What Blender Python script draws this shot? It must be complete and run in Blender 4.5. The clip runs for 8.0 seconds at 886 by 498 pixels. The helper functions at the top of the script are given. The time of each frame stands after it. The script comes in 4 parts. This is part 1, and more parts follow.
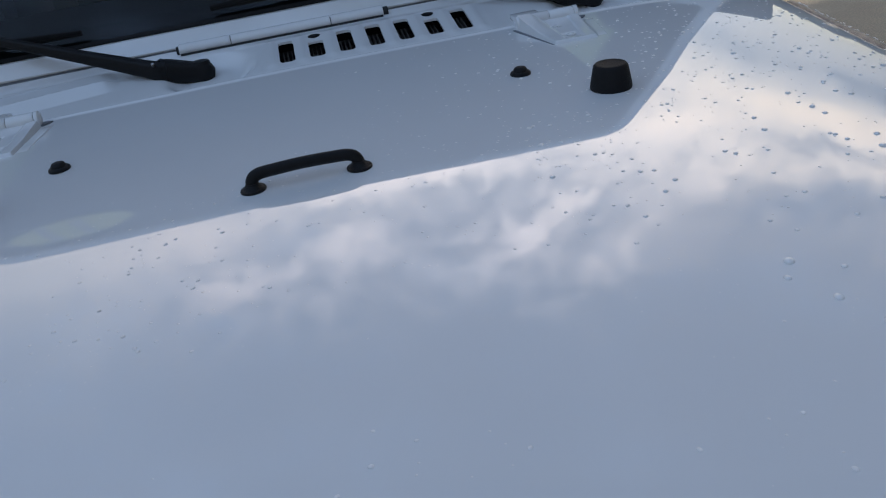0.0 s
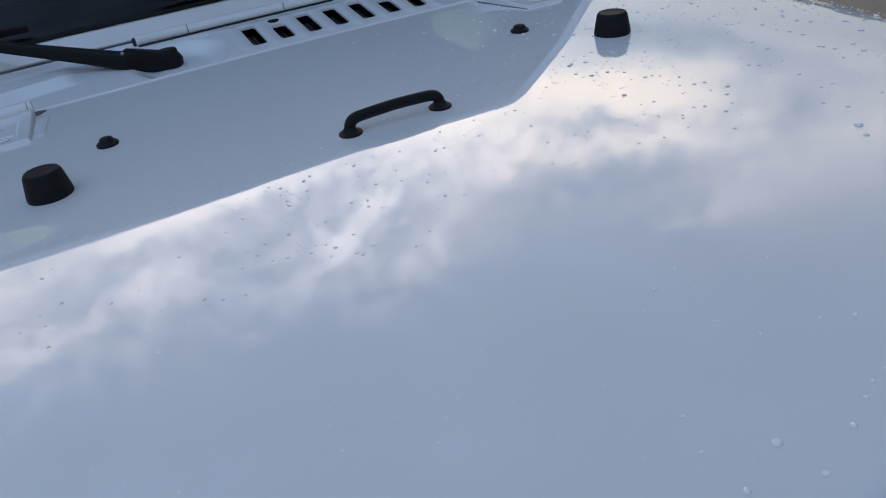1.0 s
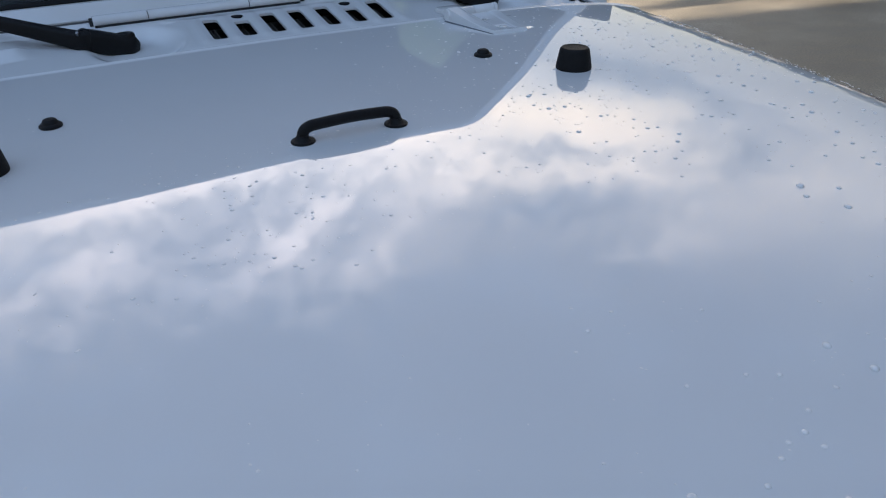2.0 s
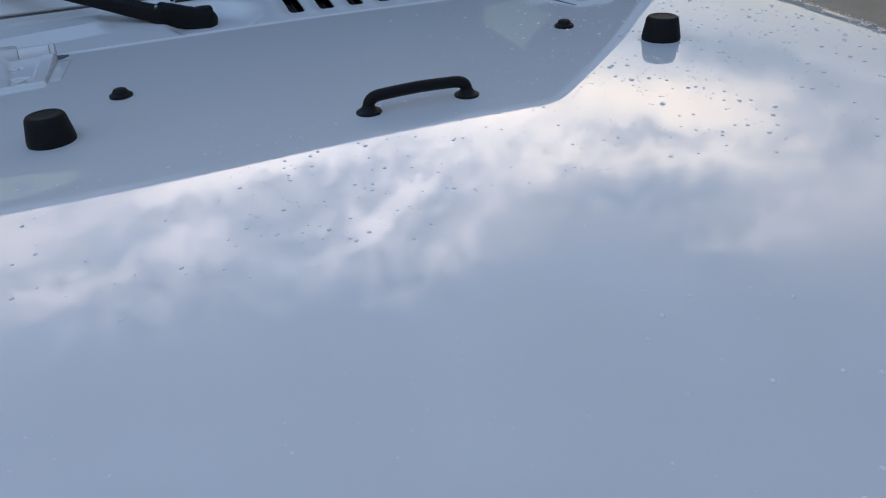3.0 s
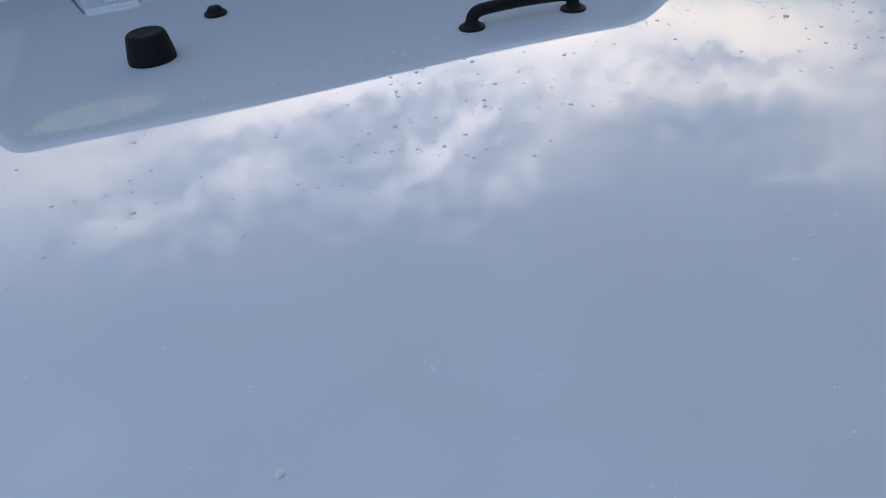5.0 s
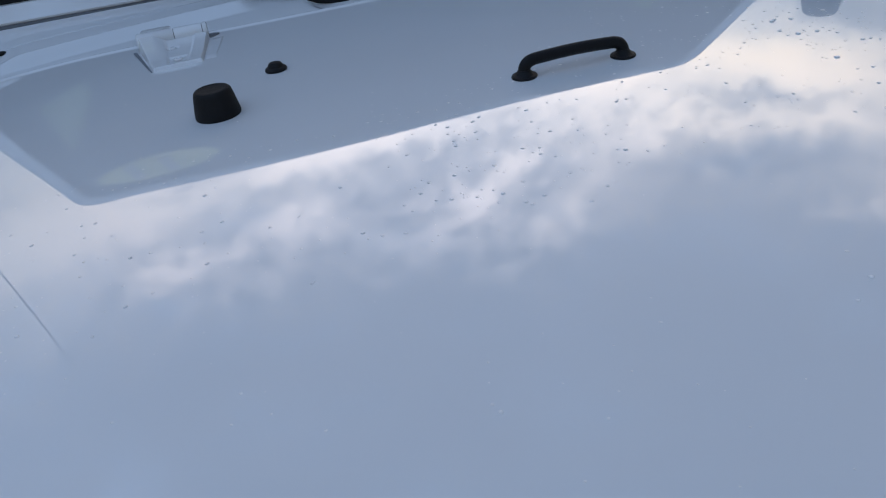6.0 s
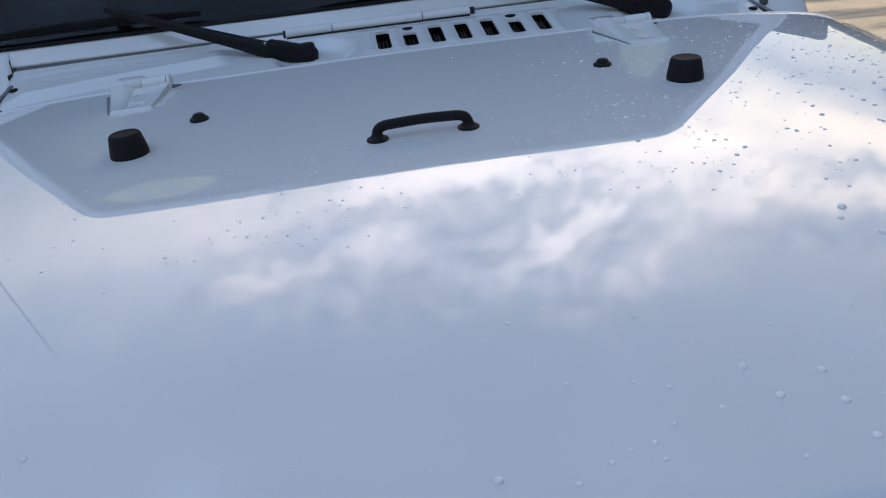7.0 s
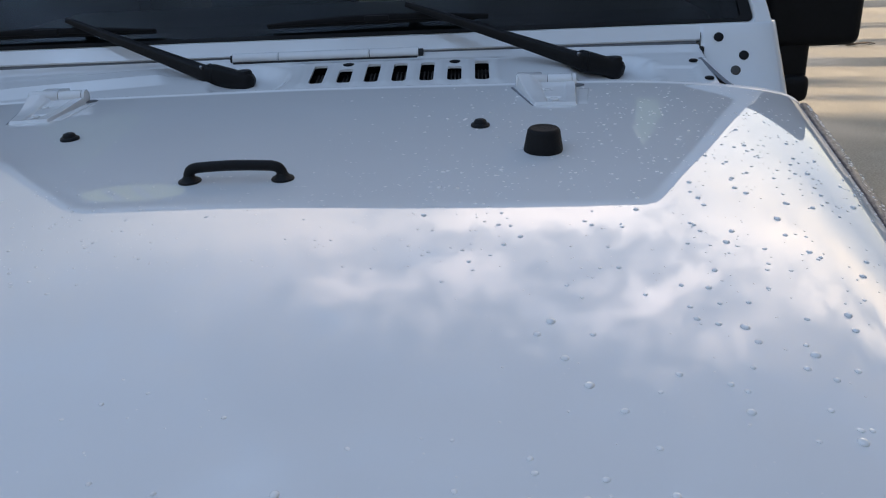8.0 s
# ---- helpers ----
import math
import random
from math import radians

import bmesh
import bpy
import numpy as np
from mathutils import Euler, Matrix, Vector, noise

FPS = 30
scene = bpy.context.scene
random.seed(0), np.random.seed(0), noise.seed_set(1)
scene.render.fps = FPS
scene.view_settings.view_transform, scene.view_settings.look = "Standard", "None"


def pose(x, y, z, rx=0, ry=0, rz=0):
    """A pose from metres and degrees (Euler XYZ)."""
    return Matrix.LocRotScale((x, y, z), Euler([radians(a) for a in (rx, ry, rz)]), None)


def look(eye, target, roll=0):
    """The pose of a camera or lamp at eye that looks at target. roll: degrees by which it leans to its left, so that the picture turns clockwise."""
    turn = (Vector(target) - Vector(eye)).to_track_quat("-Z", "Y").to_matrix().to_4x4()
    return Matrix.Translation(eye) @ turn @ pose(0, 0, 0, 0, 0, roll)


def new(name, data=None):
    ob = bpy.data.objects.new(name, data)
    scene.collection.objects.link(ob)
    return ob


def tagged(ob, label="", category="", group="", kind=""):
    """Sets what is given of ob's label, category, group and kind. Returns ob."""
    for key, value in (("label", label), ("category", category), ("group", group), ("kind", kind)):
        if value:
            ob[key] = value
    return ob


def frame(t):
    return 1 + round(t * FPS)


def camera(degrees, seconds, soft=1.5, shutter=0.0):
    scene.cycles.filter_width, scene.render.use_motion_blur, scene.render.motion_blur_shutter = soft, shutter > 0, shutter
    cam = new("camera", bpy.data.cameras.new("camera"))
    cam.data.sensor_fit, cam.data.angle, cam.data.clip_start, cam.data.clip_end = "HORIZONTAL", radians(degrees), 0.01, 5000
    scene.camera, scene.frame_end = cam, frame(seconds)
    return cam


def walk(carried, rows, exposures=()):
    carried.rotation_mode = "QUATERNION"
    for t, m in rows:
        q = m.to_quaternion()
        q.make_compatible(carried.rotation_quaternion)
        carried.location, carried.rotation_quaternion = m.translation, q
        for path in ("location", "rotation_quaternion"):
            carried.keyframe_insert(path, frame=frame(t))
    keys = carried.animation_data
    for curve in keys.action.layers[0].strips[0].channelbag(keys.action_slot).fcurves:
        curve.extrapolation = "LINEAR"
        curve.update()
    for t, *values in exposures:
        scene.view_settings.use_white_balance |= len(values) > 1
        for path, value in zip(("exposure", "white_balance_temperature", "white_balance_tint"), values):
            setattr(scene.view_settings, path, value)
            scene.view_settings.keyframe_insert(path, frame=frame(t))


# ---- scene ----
cam = camera(56.3, 8.0, soft=1.1)
PATH = [
    (0, (0.0331, -0.7534, 1.3952), (0.1933, 0.6690, 0.6804), -9.92),
    (0.2, (-0.0243, -0.7871, 1.4010), (0.2072, 0.6209, 0.6772), -9.54),
    (0.3, (-0.0598, -0.7745, 1.3942), (0.1988, 0.6230, 0.6592), -9.64),
    (0.5, (-0.1565, -0.7771, 1.3833), (0.1741, 0.6079, 0.6535), -9.50),
    (0.7, (-0.2336, -0.7737, 1.3915), (0.1773, 0.5839, 0.6512), -9.71),
    (0.8, (-0.2563, -0.7744, 1.3880), (0.1908, 0.5734, 0.6508), -9.82),
    (1, (-0.2867, -0.7771, 1.3931), (0.2478, 0.5393, 0.6572), -9.48),
    (1.2, (-0.2968, -0.7820, 1.4026), (0.3079, 0.4994, 0.6594), -8.50),
    (1.3, (-0.2934, -0.7729, 1.4005), (0.3449, 0.4903, 0.6543), -7.65),
    (1.5, (-0.2845, -0.7503, 1.3909), (0.4010, 0.4878, 0.6444), -5.97),
    (1.7, (-0.2826, -0.7651, 1.4003), (0.4091, 0.4704, 0.6551), -4.53),
    (1.8, (-0.2831, -0.7691, 1.4016), (0.4015, 0.4721, 0.6596), -3.65),
    (2, (-0.2785, -0.7721, 1.3997), (0.3518, 0.5063, 0.6727), -2.16),
    (2.2, (-0.2731, -0.7721, 1.3953), (0.2832, 0.5495, 0.6854), -1.74),
    (3.3, (-0.2461, -0.7333, 1.3608), (0.2024, 0.5920, 0.5846), -3.77),
    (3.5, (-0.2486, -0.7259, 1.3531), (0.1792, 0.5812, 0.5355), -3.35),
    (3.8, (-0.2576, -0.7248, 1.3467), (0.1884, 0.5435, 0.4792), -2.99),
    (4, (-0.2639, -0.7452, 1.3509), (0.1839, 0.5223, 0.4831), -4.12),
    (4.2, (-0.2631, -0.7489, 1.3519), (0.1916, 0.5135, 0.4804), -4.49),
    (4.5, (-0.2610, -0.7511, 1.3547), (0.1475, 0.5346, 0.4944), -5.00),
    (4.7, (-0.2749, -0.7348, 1.3578), (0.0873, 0.5698, 0.5052), -5.13),
    (5.8, (-0.2969, -0.7170, 1.3549), (0.0093, 0.6363, 0.5581), -7.64),
    (6, (-0.3004, -0.7318, 1.3691), (-0.0234, 0.6438, 0.6004), -8.35),
    (6.3, (-0.2903, -0.7546, 1.3868), (-0.0330, 0.6438, 0.6530), -9.96),
    (6.5, (-0.2321, -0.7921, 1.3914), (-0.0270, 0.6283, 0.6839), -10.33),
    (6.7, (-0.1631, -0.8307, 1.3901), (0.0118, 0.6038, 0.7034), -9.30),
    (7, (-0.0669, -0.8915, 1.3882), (0.0552, 0.5578, 0.7213), -6.58),
    (7.3, (0.0121, -0.9048, 1.3881), (0.0983, 0.5538, 0.7361), -3.87),
    (7.5, (0.0667, -0.9059, 1.3820), (0.1300, 0.5615, 0.7474), -2.70),
    (7.7, (0.1467, -0.8900, 1.3908), (0.1687, 0.5825, 0.7652), -2.28),
    (8, (0.2693, -0.8483, 1.3891), (0.1871, 0.6261, 0.7733), -2.71),
]
walk(cam, [(t, look(eye, target, roll)) for t, eye, target, roll in PATH], exposures=[(0, 1.48, 6500, 10), (0.5, 1.65, 6480, 10), (1, 1.65, 6480, 10), (1.5, 1.68, 6420, 10), (2.2, 1.68, 6420, 10), (3.5, 1.56, 6300, 10), (4, 1.36, 6220, 10), (4.5, 1.53, 6220, 10), (6, 1.62, 6350, 10), (6.5, 1.80, 6400, 10), (7, 1.80, 6500, 10), (8, 1.78, 6650, 10)])

# ---- world and sun ----
SUN_EL, SUN_AZ = 14.5, -11.0          # degrees above the horizon; degrees from +x towards +y
sun_way = Vector((math.cos(radians(SUN_EL)) * math.cos(radians(SUN_AZ)), math.cos(radians(SUN_EL)) * math.sin(radians(SUN_AZ)), math.sin(radians(SUN_EL))))
GLOW = Vector((0.34, 0.88, 0.36)).normalized()

world = bpy.data.worlds.new("evening_sky")
scene.world = world
world.use_nodes = True
wt = world.node_tree
wt.nodes.clear()


def node(tree, kind, **sets):
    n = tree.nodes.new(kind)
    for k, v in sets.items():
        n.inputs[k].default_value = v
    return n


def maths(tree, op, a, b=None, c=None, clamp=False):
    n = tree.nodes.new("ShaderNodeMath")
    n.operation, n.use_clamp = op, clamp
    for k, v in enumerate((a, b, c)):
        if v is None:
            continue
        if isinstance(v, (int, float)):
            n.inputs[k].default_value = v
        else:
            tree.links.new(v, n.inputs[k])
    return n.outputs[0]


def blend(tree, fac, a, b, how="MIX"):
    n = tree.nodes.new("ShaderNodeMix")
    n.data_type, n.blend_type = "RGBA", how
    for k, v in ((0, fac), (6, a), (7, b)):
        if isinstance(v, (int, float, tuple)):
            n.inputs[k].default_value = v
        else:
            tree.links.new(v, n.inputs[k])
    return n.outputs[2]


def ramp(tree, fac, stops):
    n = tree.nodes.new("ShaderNodeValToRGB")
    e = n.color_ramp.elements
    for k, (p, c) in enumerate(stops):
        el = e[k] if k < 2 else e.new(p)
        el.position, el.color = p, c if isinstance(c, tuple) else (c, c, c, 1)
    tree.links.new(fac, n.inputs[0])
    return n.outputs[0]


def build_sky(t):
    sky = t.nodes.new("ShaderNodeTexSky")
    sky.sky_type, sky.sun_disc = "NISHITA", False
    sky.sun_elevation, sky.sun_rotation = radians(SUN_EL), radians(90 - SUN_AZ)
    sky.air_density, sky.dust_density, sky.ozone_density = 1.0, 1.2, 2.0
    co = t.nodes.new("ShaderNodeTexCoord").outputs["Generated"]
    sep = t.nodes.new("ShaderNodeSeparateXYZ")
    t.links.new(co, sep.inputs[0])
    x, y, z = sep.outputs
    zz = maths(t, "ADD", maths(t, "MAXIMUM", z, 0.0), 0.12)
    flat = t.nodes.new("ShaderNodeCombineXYZ")
    t.links.new(maths(t, "DIVIDE", x, zz), flat.inputs[0])
    t.links.new(maths(t, "DIVIDE", y, zz), flat.inputs[1])
    tall = t.nodes.new("ShaderNodeCombineXYZ")
    for k, v in enumerate((x, y, maths(t, "MULTIPLY", z, 0.9))):
        t.links.new(v, tall.inputs[k])
    lumps = node(t, "ShaderNodeTexNoise", Scale=8.0, Detail=2.0, Roughness=0.50)
    fluff = node(t, "ShaderNodeTexNoise", Scale=29.0, Detail=7.0, Roughness=0.70)
    drift = node(t, "ShaderNodeTexNoise", Scale=22.0, Detail=6.0, Roughness=0.62)
    for n in (lumps, fluff, drift):
        t.links.new(tall.outputs[0], n.inputs["Vector"])
    grain = maths(t, "ADD", maths(t, "MULTIPLY", lumps.outputs[0], 0.20), maths(t, "MULTIPLY", fluff.outputs[0], 0.80))
    # bearing from +y towards +x and height over the horizon, in degrees, torn a little so that edges fray
    tear = t.nodes.new("ShaderNodeSeparateColor")
    t.links.new(drift.outputs["Color"], tear.inputs[0])
    bearing = maths(t, "MULTIPLY", maths(t, "ARCTAN2", x, y), 180 / math.pi)
    bearing = maths(t, "ADD", bearing, maths(t, "MULTIPLY_ADD", tear.outputs[0], 8.0, -4.0))
    height = maths(t, "MULTIPLY", maths(t, "ARCSINE", z), 180 / math.pi)
    height = maths(t, "ADD", height, maths(t, "MULTIPLY_ADD", tear.outputs[1], 6.0, -3.0))

    def cloud(at, size, tilt, gain):
        """One cloud of the deck: its bearing and height, half sizes, lean in degrees, and how dense (below 0: a gap)."""
        c, s = math.cos(radians(tilt)), math.sin(radians(tilt))
        u, v = maths(t, "SUBTRACT", bearing, at[0]), maths(t, "SUBTRACT", height, at[1])
        p = maths(t, "ADD", maths(t, "MULTIPLY", u, c / size[0]), maths(t, "MULTIPLY", v, s / size[0]))
        q = maths(t, "ADD", maths(t, "MULTIPLY", u, -s / size[1]), maths(t, "MULTIPLY", v, c / size[1]))
        far = maths(t, "ADD", maths(t, "MULTIPLY", p, p), maths(t, "MULTIPLY", q, q))
        return maths(t, "MULTIPLY", maths(t, "POWER", 2.718, maths(t, "MULTIPLY", far, -1.0)), gain)

    deck = [cloud((6.0, 26.2), (6.5, 1.5), -4, 0.26), cloud((0.2, 27.6), (3.0, 1.3), 0, 0.15),
            cloud((16.4, 32.4), (4.6, 1.2), -34, 0.17), cloud((13.5, 35.2), (3.0, 2.2), -50, 0.08),
            cloud((-11.8, 33.2), (3.0, 1.2), -4, 0.20), cloud((-1.0, 31.8), (3.6, 1.0), -12, 0.13), cloud((-6.5, 33.2), (3.4, 0.8), -6, 0.10),
            cloud((-13.0, 28.2), (6.0, 2.4), 0, 0.14), cloud((-22.0, 24.5), (9.0, 4.0), 0, 0.16), cloud((-21.0, 32.0), (5.0, 1.5), -10, 0.06),
            cloud((36.5, 21.3), (9.0, 2.2), 8, 0.17), cloud((40.5, 23.4), (4.5, 1.8), 10, 0.08), cloud((24.0, 24.6), (5.5, 2.0), -12, 0.11),
            cloud((22.0, 16.5), (6.5, 4.5), 20, 0.06), cloud((40.0, 27.0), (8.5, 1.0), -4, 0.11), cloud((29.0, 28.6), (4.0, 1.6), -20, 0.08),
            cloud((50.5, 30.4), (5.5, 2.4), -30, 0.06), cloud((46.5, 33.2), (4.0, 0.8), -14, 0.07), cloud((61.0, 26.0), (7.0, 4.0), -20, 0.05), cloud((24.0, 34.6), (4.5, 2.2), -25, 0.06),
            cloud((8.0, 34.5), (26.0, 4.5), -4, 0.05), cloud((20.0, 38.0), (7.0, 2.5), -20, 0.05), cloud((28.0, 41.5), (4.0, 1.2), -10, 0.05),
            # the gaps between them
            cloud((13.0, 29.6), (4.0, 1.2), -25, -0.06), cloud((7.5, 31.8), (4.0, 1.2), -10, -0.04), cloud((37.8, 24.9), (4.2, 0.8), -6, -0.10),
            cloud((38.0, 30.2), (7.0, 1.2), -8, -0.09), cloud((42.0, 16.6), (10.0, 2.6), 14, -0.22), cloud((50.5, 22.5), (4.0, 3.0), 0, -0.12), cloud((29.5, 13.0), (3.5, 2.6), 50, -0.14)]
    # finer and stronger straight ahead, smooth towards the sun's side
    rough = ramp(t, maths(t, "MULTIPLY", bearing, 0.01), [(0.18, 0.46), (0.42, 0.32)])
    rough = maths(t, "MULTIPLY", rough, ramp(t, lumps.outputs[0], [(0.36, 0.55), (0.60, 1.35)]))
    puffs = maths(t, "ADD", maths(t, "MULTIPLY", maths(t, "SUBTRACT", grain, 0.5), rough), 0.485)
    for one in deck:
        puffs = maths(t, "ADD", puffs, one)
    banks = node(t, "ShaderNodeTexNoise", Scale=1.6, Detail=3.0, Roughness=0.5)
    t.links.new(flat.outputs[0], banks.inputs["Vector"])
    amount = maths(t, "ADD", maths(t, "MULTIPLY", puffs, 0.72), maths(t, "MULTIPLY_ADD", banks.outputs[0], 0.14, 0.05))
    # a broken deck that lies low, lower towards +x, and thins out upward
    edge = maths(t, "SUBTRACT", maths(t, "SUBTRACT", DECK, z), maths(t, "MULTIPLY", maths(t, "MAXIMUM", maths(t, "SUBTRACT", x, 0.35), 0.0), 0.12))
    amount = maths(t, "ADD", amount, edge)
    cover = maths(t, "MAXIMUM", ramp(t, amount, [(0.37, 0.0), (0.48, 0.22), (0.70, 1.0)]), ramp(t, amount, [(0.20, 0.0), (0.55, 0.19)]))
    # the deck is lit by the low sun behind it: brightest on that side
    dot = t.nodes.new("ShaderNodeVectorMath")
    dot.operation = "DOT_PRODUCT"
    t.links.new(co, dot.inputs[0])
    dot.inputs[1].default_value = GLOW
    near = maths(t, "POWER", maths(t, "MAXIMUM", dot.outputs["Value"], 0.0), CLOUD_TIGHT)
    bright = maths(t, "ADD", CLOUD_LOW, maths(t, "MULTIPLY", near, CLOUD_HIGH))
    # billows show in the deck; the strip of sky under it is smooth
    billow = blend(t, ramp(t, z, [(0.12, 0.15), (0.26, 1.0)]), (0.95, 0.95, 0.95, 1), ramp(t, puffs, [(0.26, 0.66), (0.38, 0.82), (0.50, 0.97), (0.62, 1.24), (0.80, 1.50)]))
    bright = maths(t, "MULTIPLY", bright, billow)
    bright = maths(t, "MULTIPLY", bright, ramp(t, z, [(0.03, 0.78), (0.09, 0.74), (0.15, 0.68), (0.24, 0.66), (0.42, 0.98), (0.49, 0.96), (0.60, 0.80)]))
    # the low strip is dimmer towards the sun's side, under the deck
    low = ramp(t, z, [(0.24, 0.66), (0.36, 1.0)])
    bright = maths(t, "MULTIPLY", bright, blend(t, ramp(t, maths(t, "MULTIPLY", bearing, 0.01), [(0.20, 0.0), (0.42, 1.0)]), (1, 1, 1, 1), low))
    tone = ramp(t, z, [(0.04, (1.0, 0.95, 0.78, 1)), (0.10, (0.97, 0.97, 0.92, 1)), (0.17, (0.95, 0.96, 0.99, 1)), (0.26, (0.98, 0.955, 0.95, 1)), (0.36, (1.05, 0.945, 0.86, 1)), (0.55, (1.03, 0.95, 0.96, 1))])
    tone = blend(t, maths(t, "MULTIPLY", near, 2.2, clamp=True), (0.88, 0.94, 1.03, 1), tone)
    tone = blend(t, 1.0, tone, ramp(t, puffs, [(0.24, (0.87, 0.96, 1.08, 1)), (0.38, (0.92, 0.97, 1.05, 1)), (0.52, (1.0, 1.0, 1.0, 1)), (0.68, (1.03, 0.985, 0.94, 1))]), "MULTIPLY")
    # warmer towards the sun's side
    tone = blend(t, ramp(t, maths(t, "MULTIPLY", bearing, 0.01), [(0.14, 0.0), (0.34, 1.0)]), tone, blend(t, 1.0, tone, ramp(t, puffs, [(0.30, (1.025, 1.0, 0.945, 1)), (0.64, (1.06, 1.0, 0.87, 1))]), "MULTIPLY"))
    lit = t.nodes.new("ShaderNodeVectorMath")
    lit.operation = "SCALE"
    t.links.new(tone, lit.inputs[0])
    t.links.new(bright, lit.inputs[3])
    clear = t.nodes.new("ShaderNodeVectorMath")
    clear.operation = "SCALE"
    t.links.new(sky.outputs[0], clear.inputs[0])
    clear.inputs[3].default_value = SKY
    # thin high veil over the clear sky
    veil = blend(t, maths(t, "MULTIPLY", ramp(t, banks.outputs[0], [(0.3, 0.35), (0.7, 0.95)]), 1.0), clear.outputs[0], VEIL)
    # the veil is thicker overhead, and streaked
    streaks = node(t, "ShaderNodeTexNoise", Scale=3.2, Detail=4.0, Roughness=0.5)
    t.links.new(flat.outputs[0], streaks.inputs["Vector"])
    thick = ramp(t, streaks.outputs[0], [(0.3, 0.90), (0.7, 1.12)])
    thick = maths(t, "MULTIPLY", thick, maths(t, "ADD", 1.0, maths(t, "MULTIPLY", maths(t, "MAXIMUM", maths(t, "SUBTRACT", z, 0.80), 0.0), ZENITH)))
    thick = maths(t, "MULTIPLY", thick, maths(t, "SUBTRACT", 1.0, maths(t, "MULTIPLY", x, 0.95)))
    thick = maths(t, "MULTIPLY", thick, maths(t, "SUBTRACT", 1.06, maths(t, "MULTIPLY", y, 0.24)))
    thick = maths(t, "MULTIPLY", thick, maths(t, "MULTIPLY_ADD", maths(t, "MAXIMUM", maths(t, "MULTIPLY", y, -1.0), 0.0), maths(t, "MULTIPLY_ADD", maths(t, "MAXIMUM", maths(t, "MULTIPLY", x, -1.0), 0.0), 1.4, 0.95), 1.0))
    # thin high tufts in it
    tufts = node(t, "ShaderNodeTexNoise", Scale=5.0, Detail=5.0, Roughness=0.58)
    t.links.new(flat.outputs[0], tufts.inputs["Vector"])
    thick = maths(t, "MULTIPLY", thick, ramp(t, tufts.outputs[0], [(0.40, 0.82), (0.52, 0.96), (0.68, 2.0)]))
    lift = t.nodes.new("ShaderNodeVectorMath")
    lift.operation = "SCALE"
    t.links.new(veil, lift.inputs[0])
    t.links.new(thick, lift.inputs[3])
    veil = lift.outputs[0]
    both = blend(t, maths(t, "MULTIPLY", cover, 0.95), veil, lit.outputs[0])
    bg = t.nodes.new("ShaderNodeBackground")
    bg.inputs[1].default_value = 1.0
    t.links.new(both, bg.inputs[0])
    out = t.nodes.new("ShaderNodeOutputWorld")
    t.links.new(bg.outputs[0], out.inputs[0])


SKY, CLOUD_LOW, CLOUD_HIGH, CLOUD_TIGHT, DECK = 0.09, 0.13, 0.77, 4.6, 0.622
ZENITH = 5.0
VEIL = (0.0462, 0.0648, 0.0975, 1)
build_sky(wt)

sun = new("sun", bpy.data.lights.new("sun", "SUN"))
sun.data.energy, sun.data.angle, sun.data.color = 5.0, radians(1.2), (1.0, 0.87, 0.70)
sun.matrix_world = look(sun_way * 30, (0, 0, 0))


# ---- materials ----
def material(name, colour, rough=0.5, metal=0.0, vary=0.08, scale=40.0, bump=0.0, bump_scale=400.0, coat=0.0, ior=1.5, spec=0.5):
    """A principled material with colour varied at two scales and a fine relief."""
    m = bpy.data.materials.new(name)
    m.use_nodes = True
    t = m.node_tree
    p = t.nodes["Principled BSDF"]
    co = t.nodes.new("ShaderNodeTexCoord").outputs["Object"]
    big = node(t, "ShaderNodeTexNoise", Scale=scale * 0.12, Detail=3.0)
    fine = node(t, "ShaderNodeTexNoise", Scale=scale, Detail=5.0)
    for n in (big, fine):
        t.links.new(co, n.inputs["Vector"])
    mixed = maths(t, "ADD", maths(t, "MULTIPLY", big.outputs[0], 0.5), maths(t, "MULTIPLY", fine.outputs[0], 0.5))
    lo = tuple(c * (1 - vary) for c in colour) + (1,)
    hi = tuple(min(1, c * (1 + vary)) for c in colour) + (1,)
    t.links.new(ramp(t, mixed, [(0.3, lo), (0.7, hi)]), p.inputs["Base Color"])
    p.inputs["Roughness"].default_value, p.inputs["Metallic"].default_value = rough, metal
    p.inputs["IOR"].default_value, p.inputs["Specular IOR Level"].default_value = ior, spec
    p.inputs["Coat Weight"].default_value, p.inputs["Coat Roughness"].default_value = coat, 0.02
    if bump:
        n = node(t, "ShaderNodeTexNoise", Scale=bump_scale, Detail=4.0)
        t.links.new(co, n.inputs["Vector"])
        b = node(t, "ShaderNodeBump", Strength=bump, Distance=0.002)
        t.links.new(n.outputs[0], b.inputs["Height"])
        t.links.new(b.outputs[0], p.inputs["Normal"])
    return m


def pane_material(name, tint, gloss_rough=0.0, plain=0.0):
    """Thin glass: light passes straight on, with a mirror gloss that grows at low angles."""
    m = bpy.data.materials.new(name)
    m.use_nodes = True
    t = m.node_tree
    t.nodes.clear()
    clear = t.nodes.new("ShaderNodeBsdfTransparent")
    clear.inputs[0].default_value = (*tint, 1)
    gloss = node(t, "ShaderNodeBsdfGlossy", Roughness=gloss_rough)
    fr = node(t, "ShaderNodeFresnel", IOR=1.48)
    mix = t.nodes.new("ShaderNodeMixShader")
    if plain:
        mix.inputs[0].default_value = plain
    else:
        t.links.new(fr.outputs[0], mix.inputs[0])
    t.links.new(clear.outputs[0], mix.inputs[1])
    t.links.new(gloss.outputs[0], mix.inputs[2])
    out = t.nodes.new("ShaderNodeOutputMaterial")
    t.links.new(mix.outputs[0], out.inputs[0])
    return m


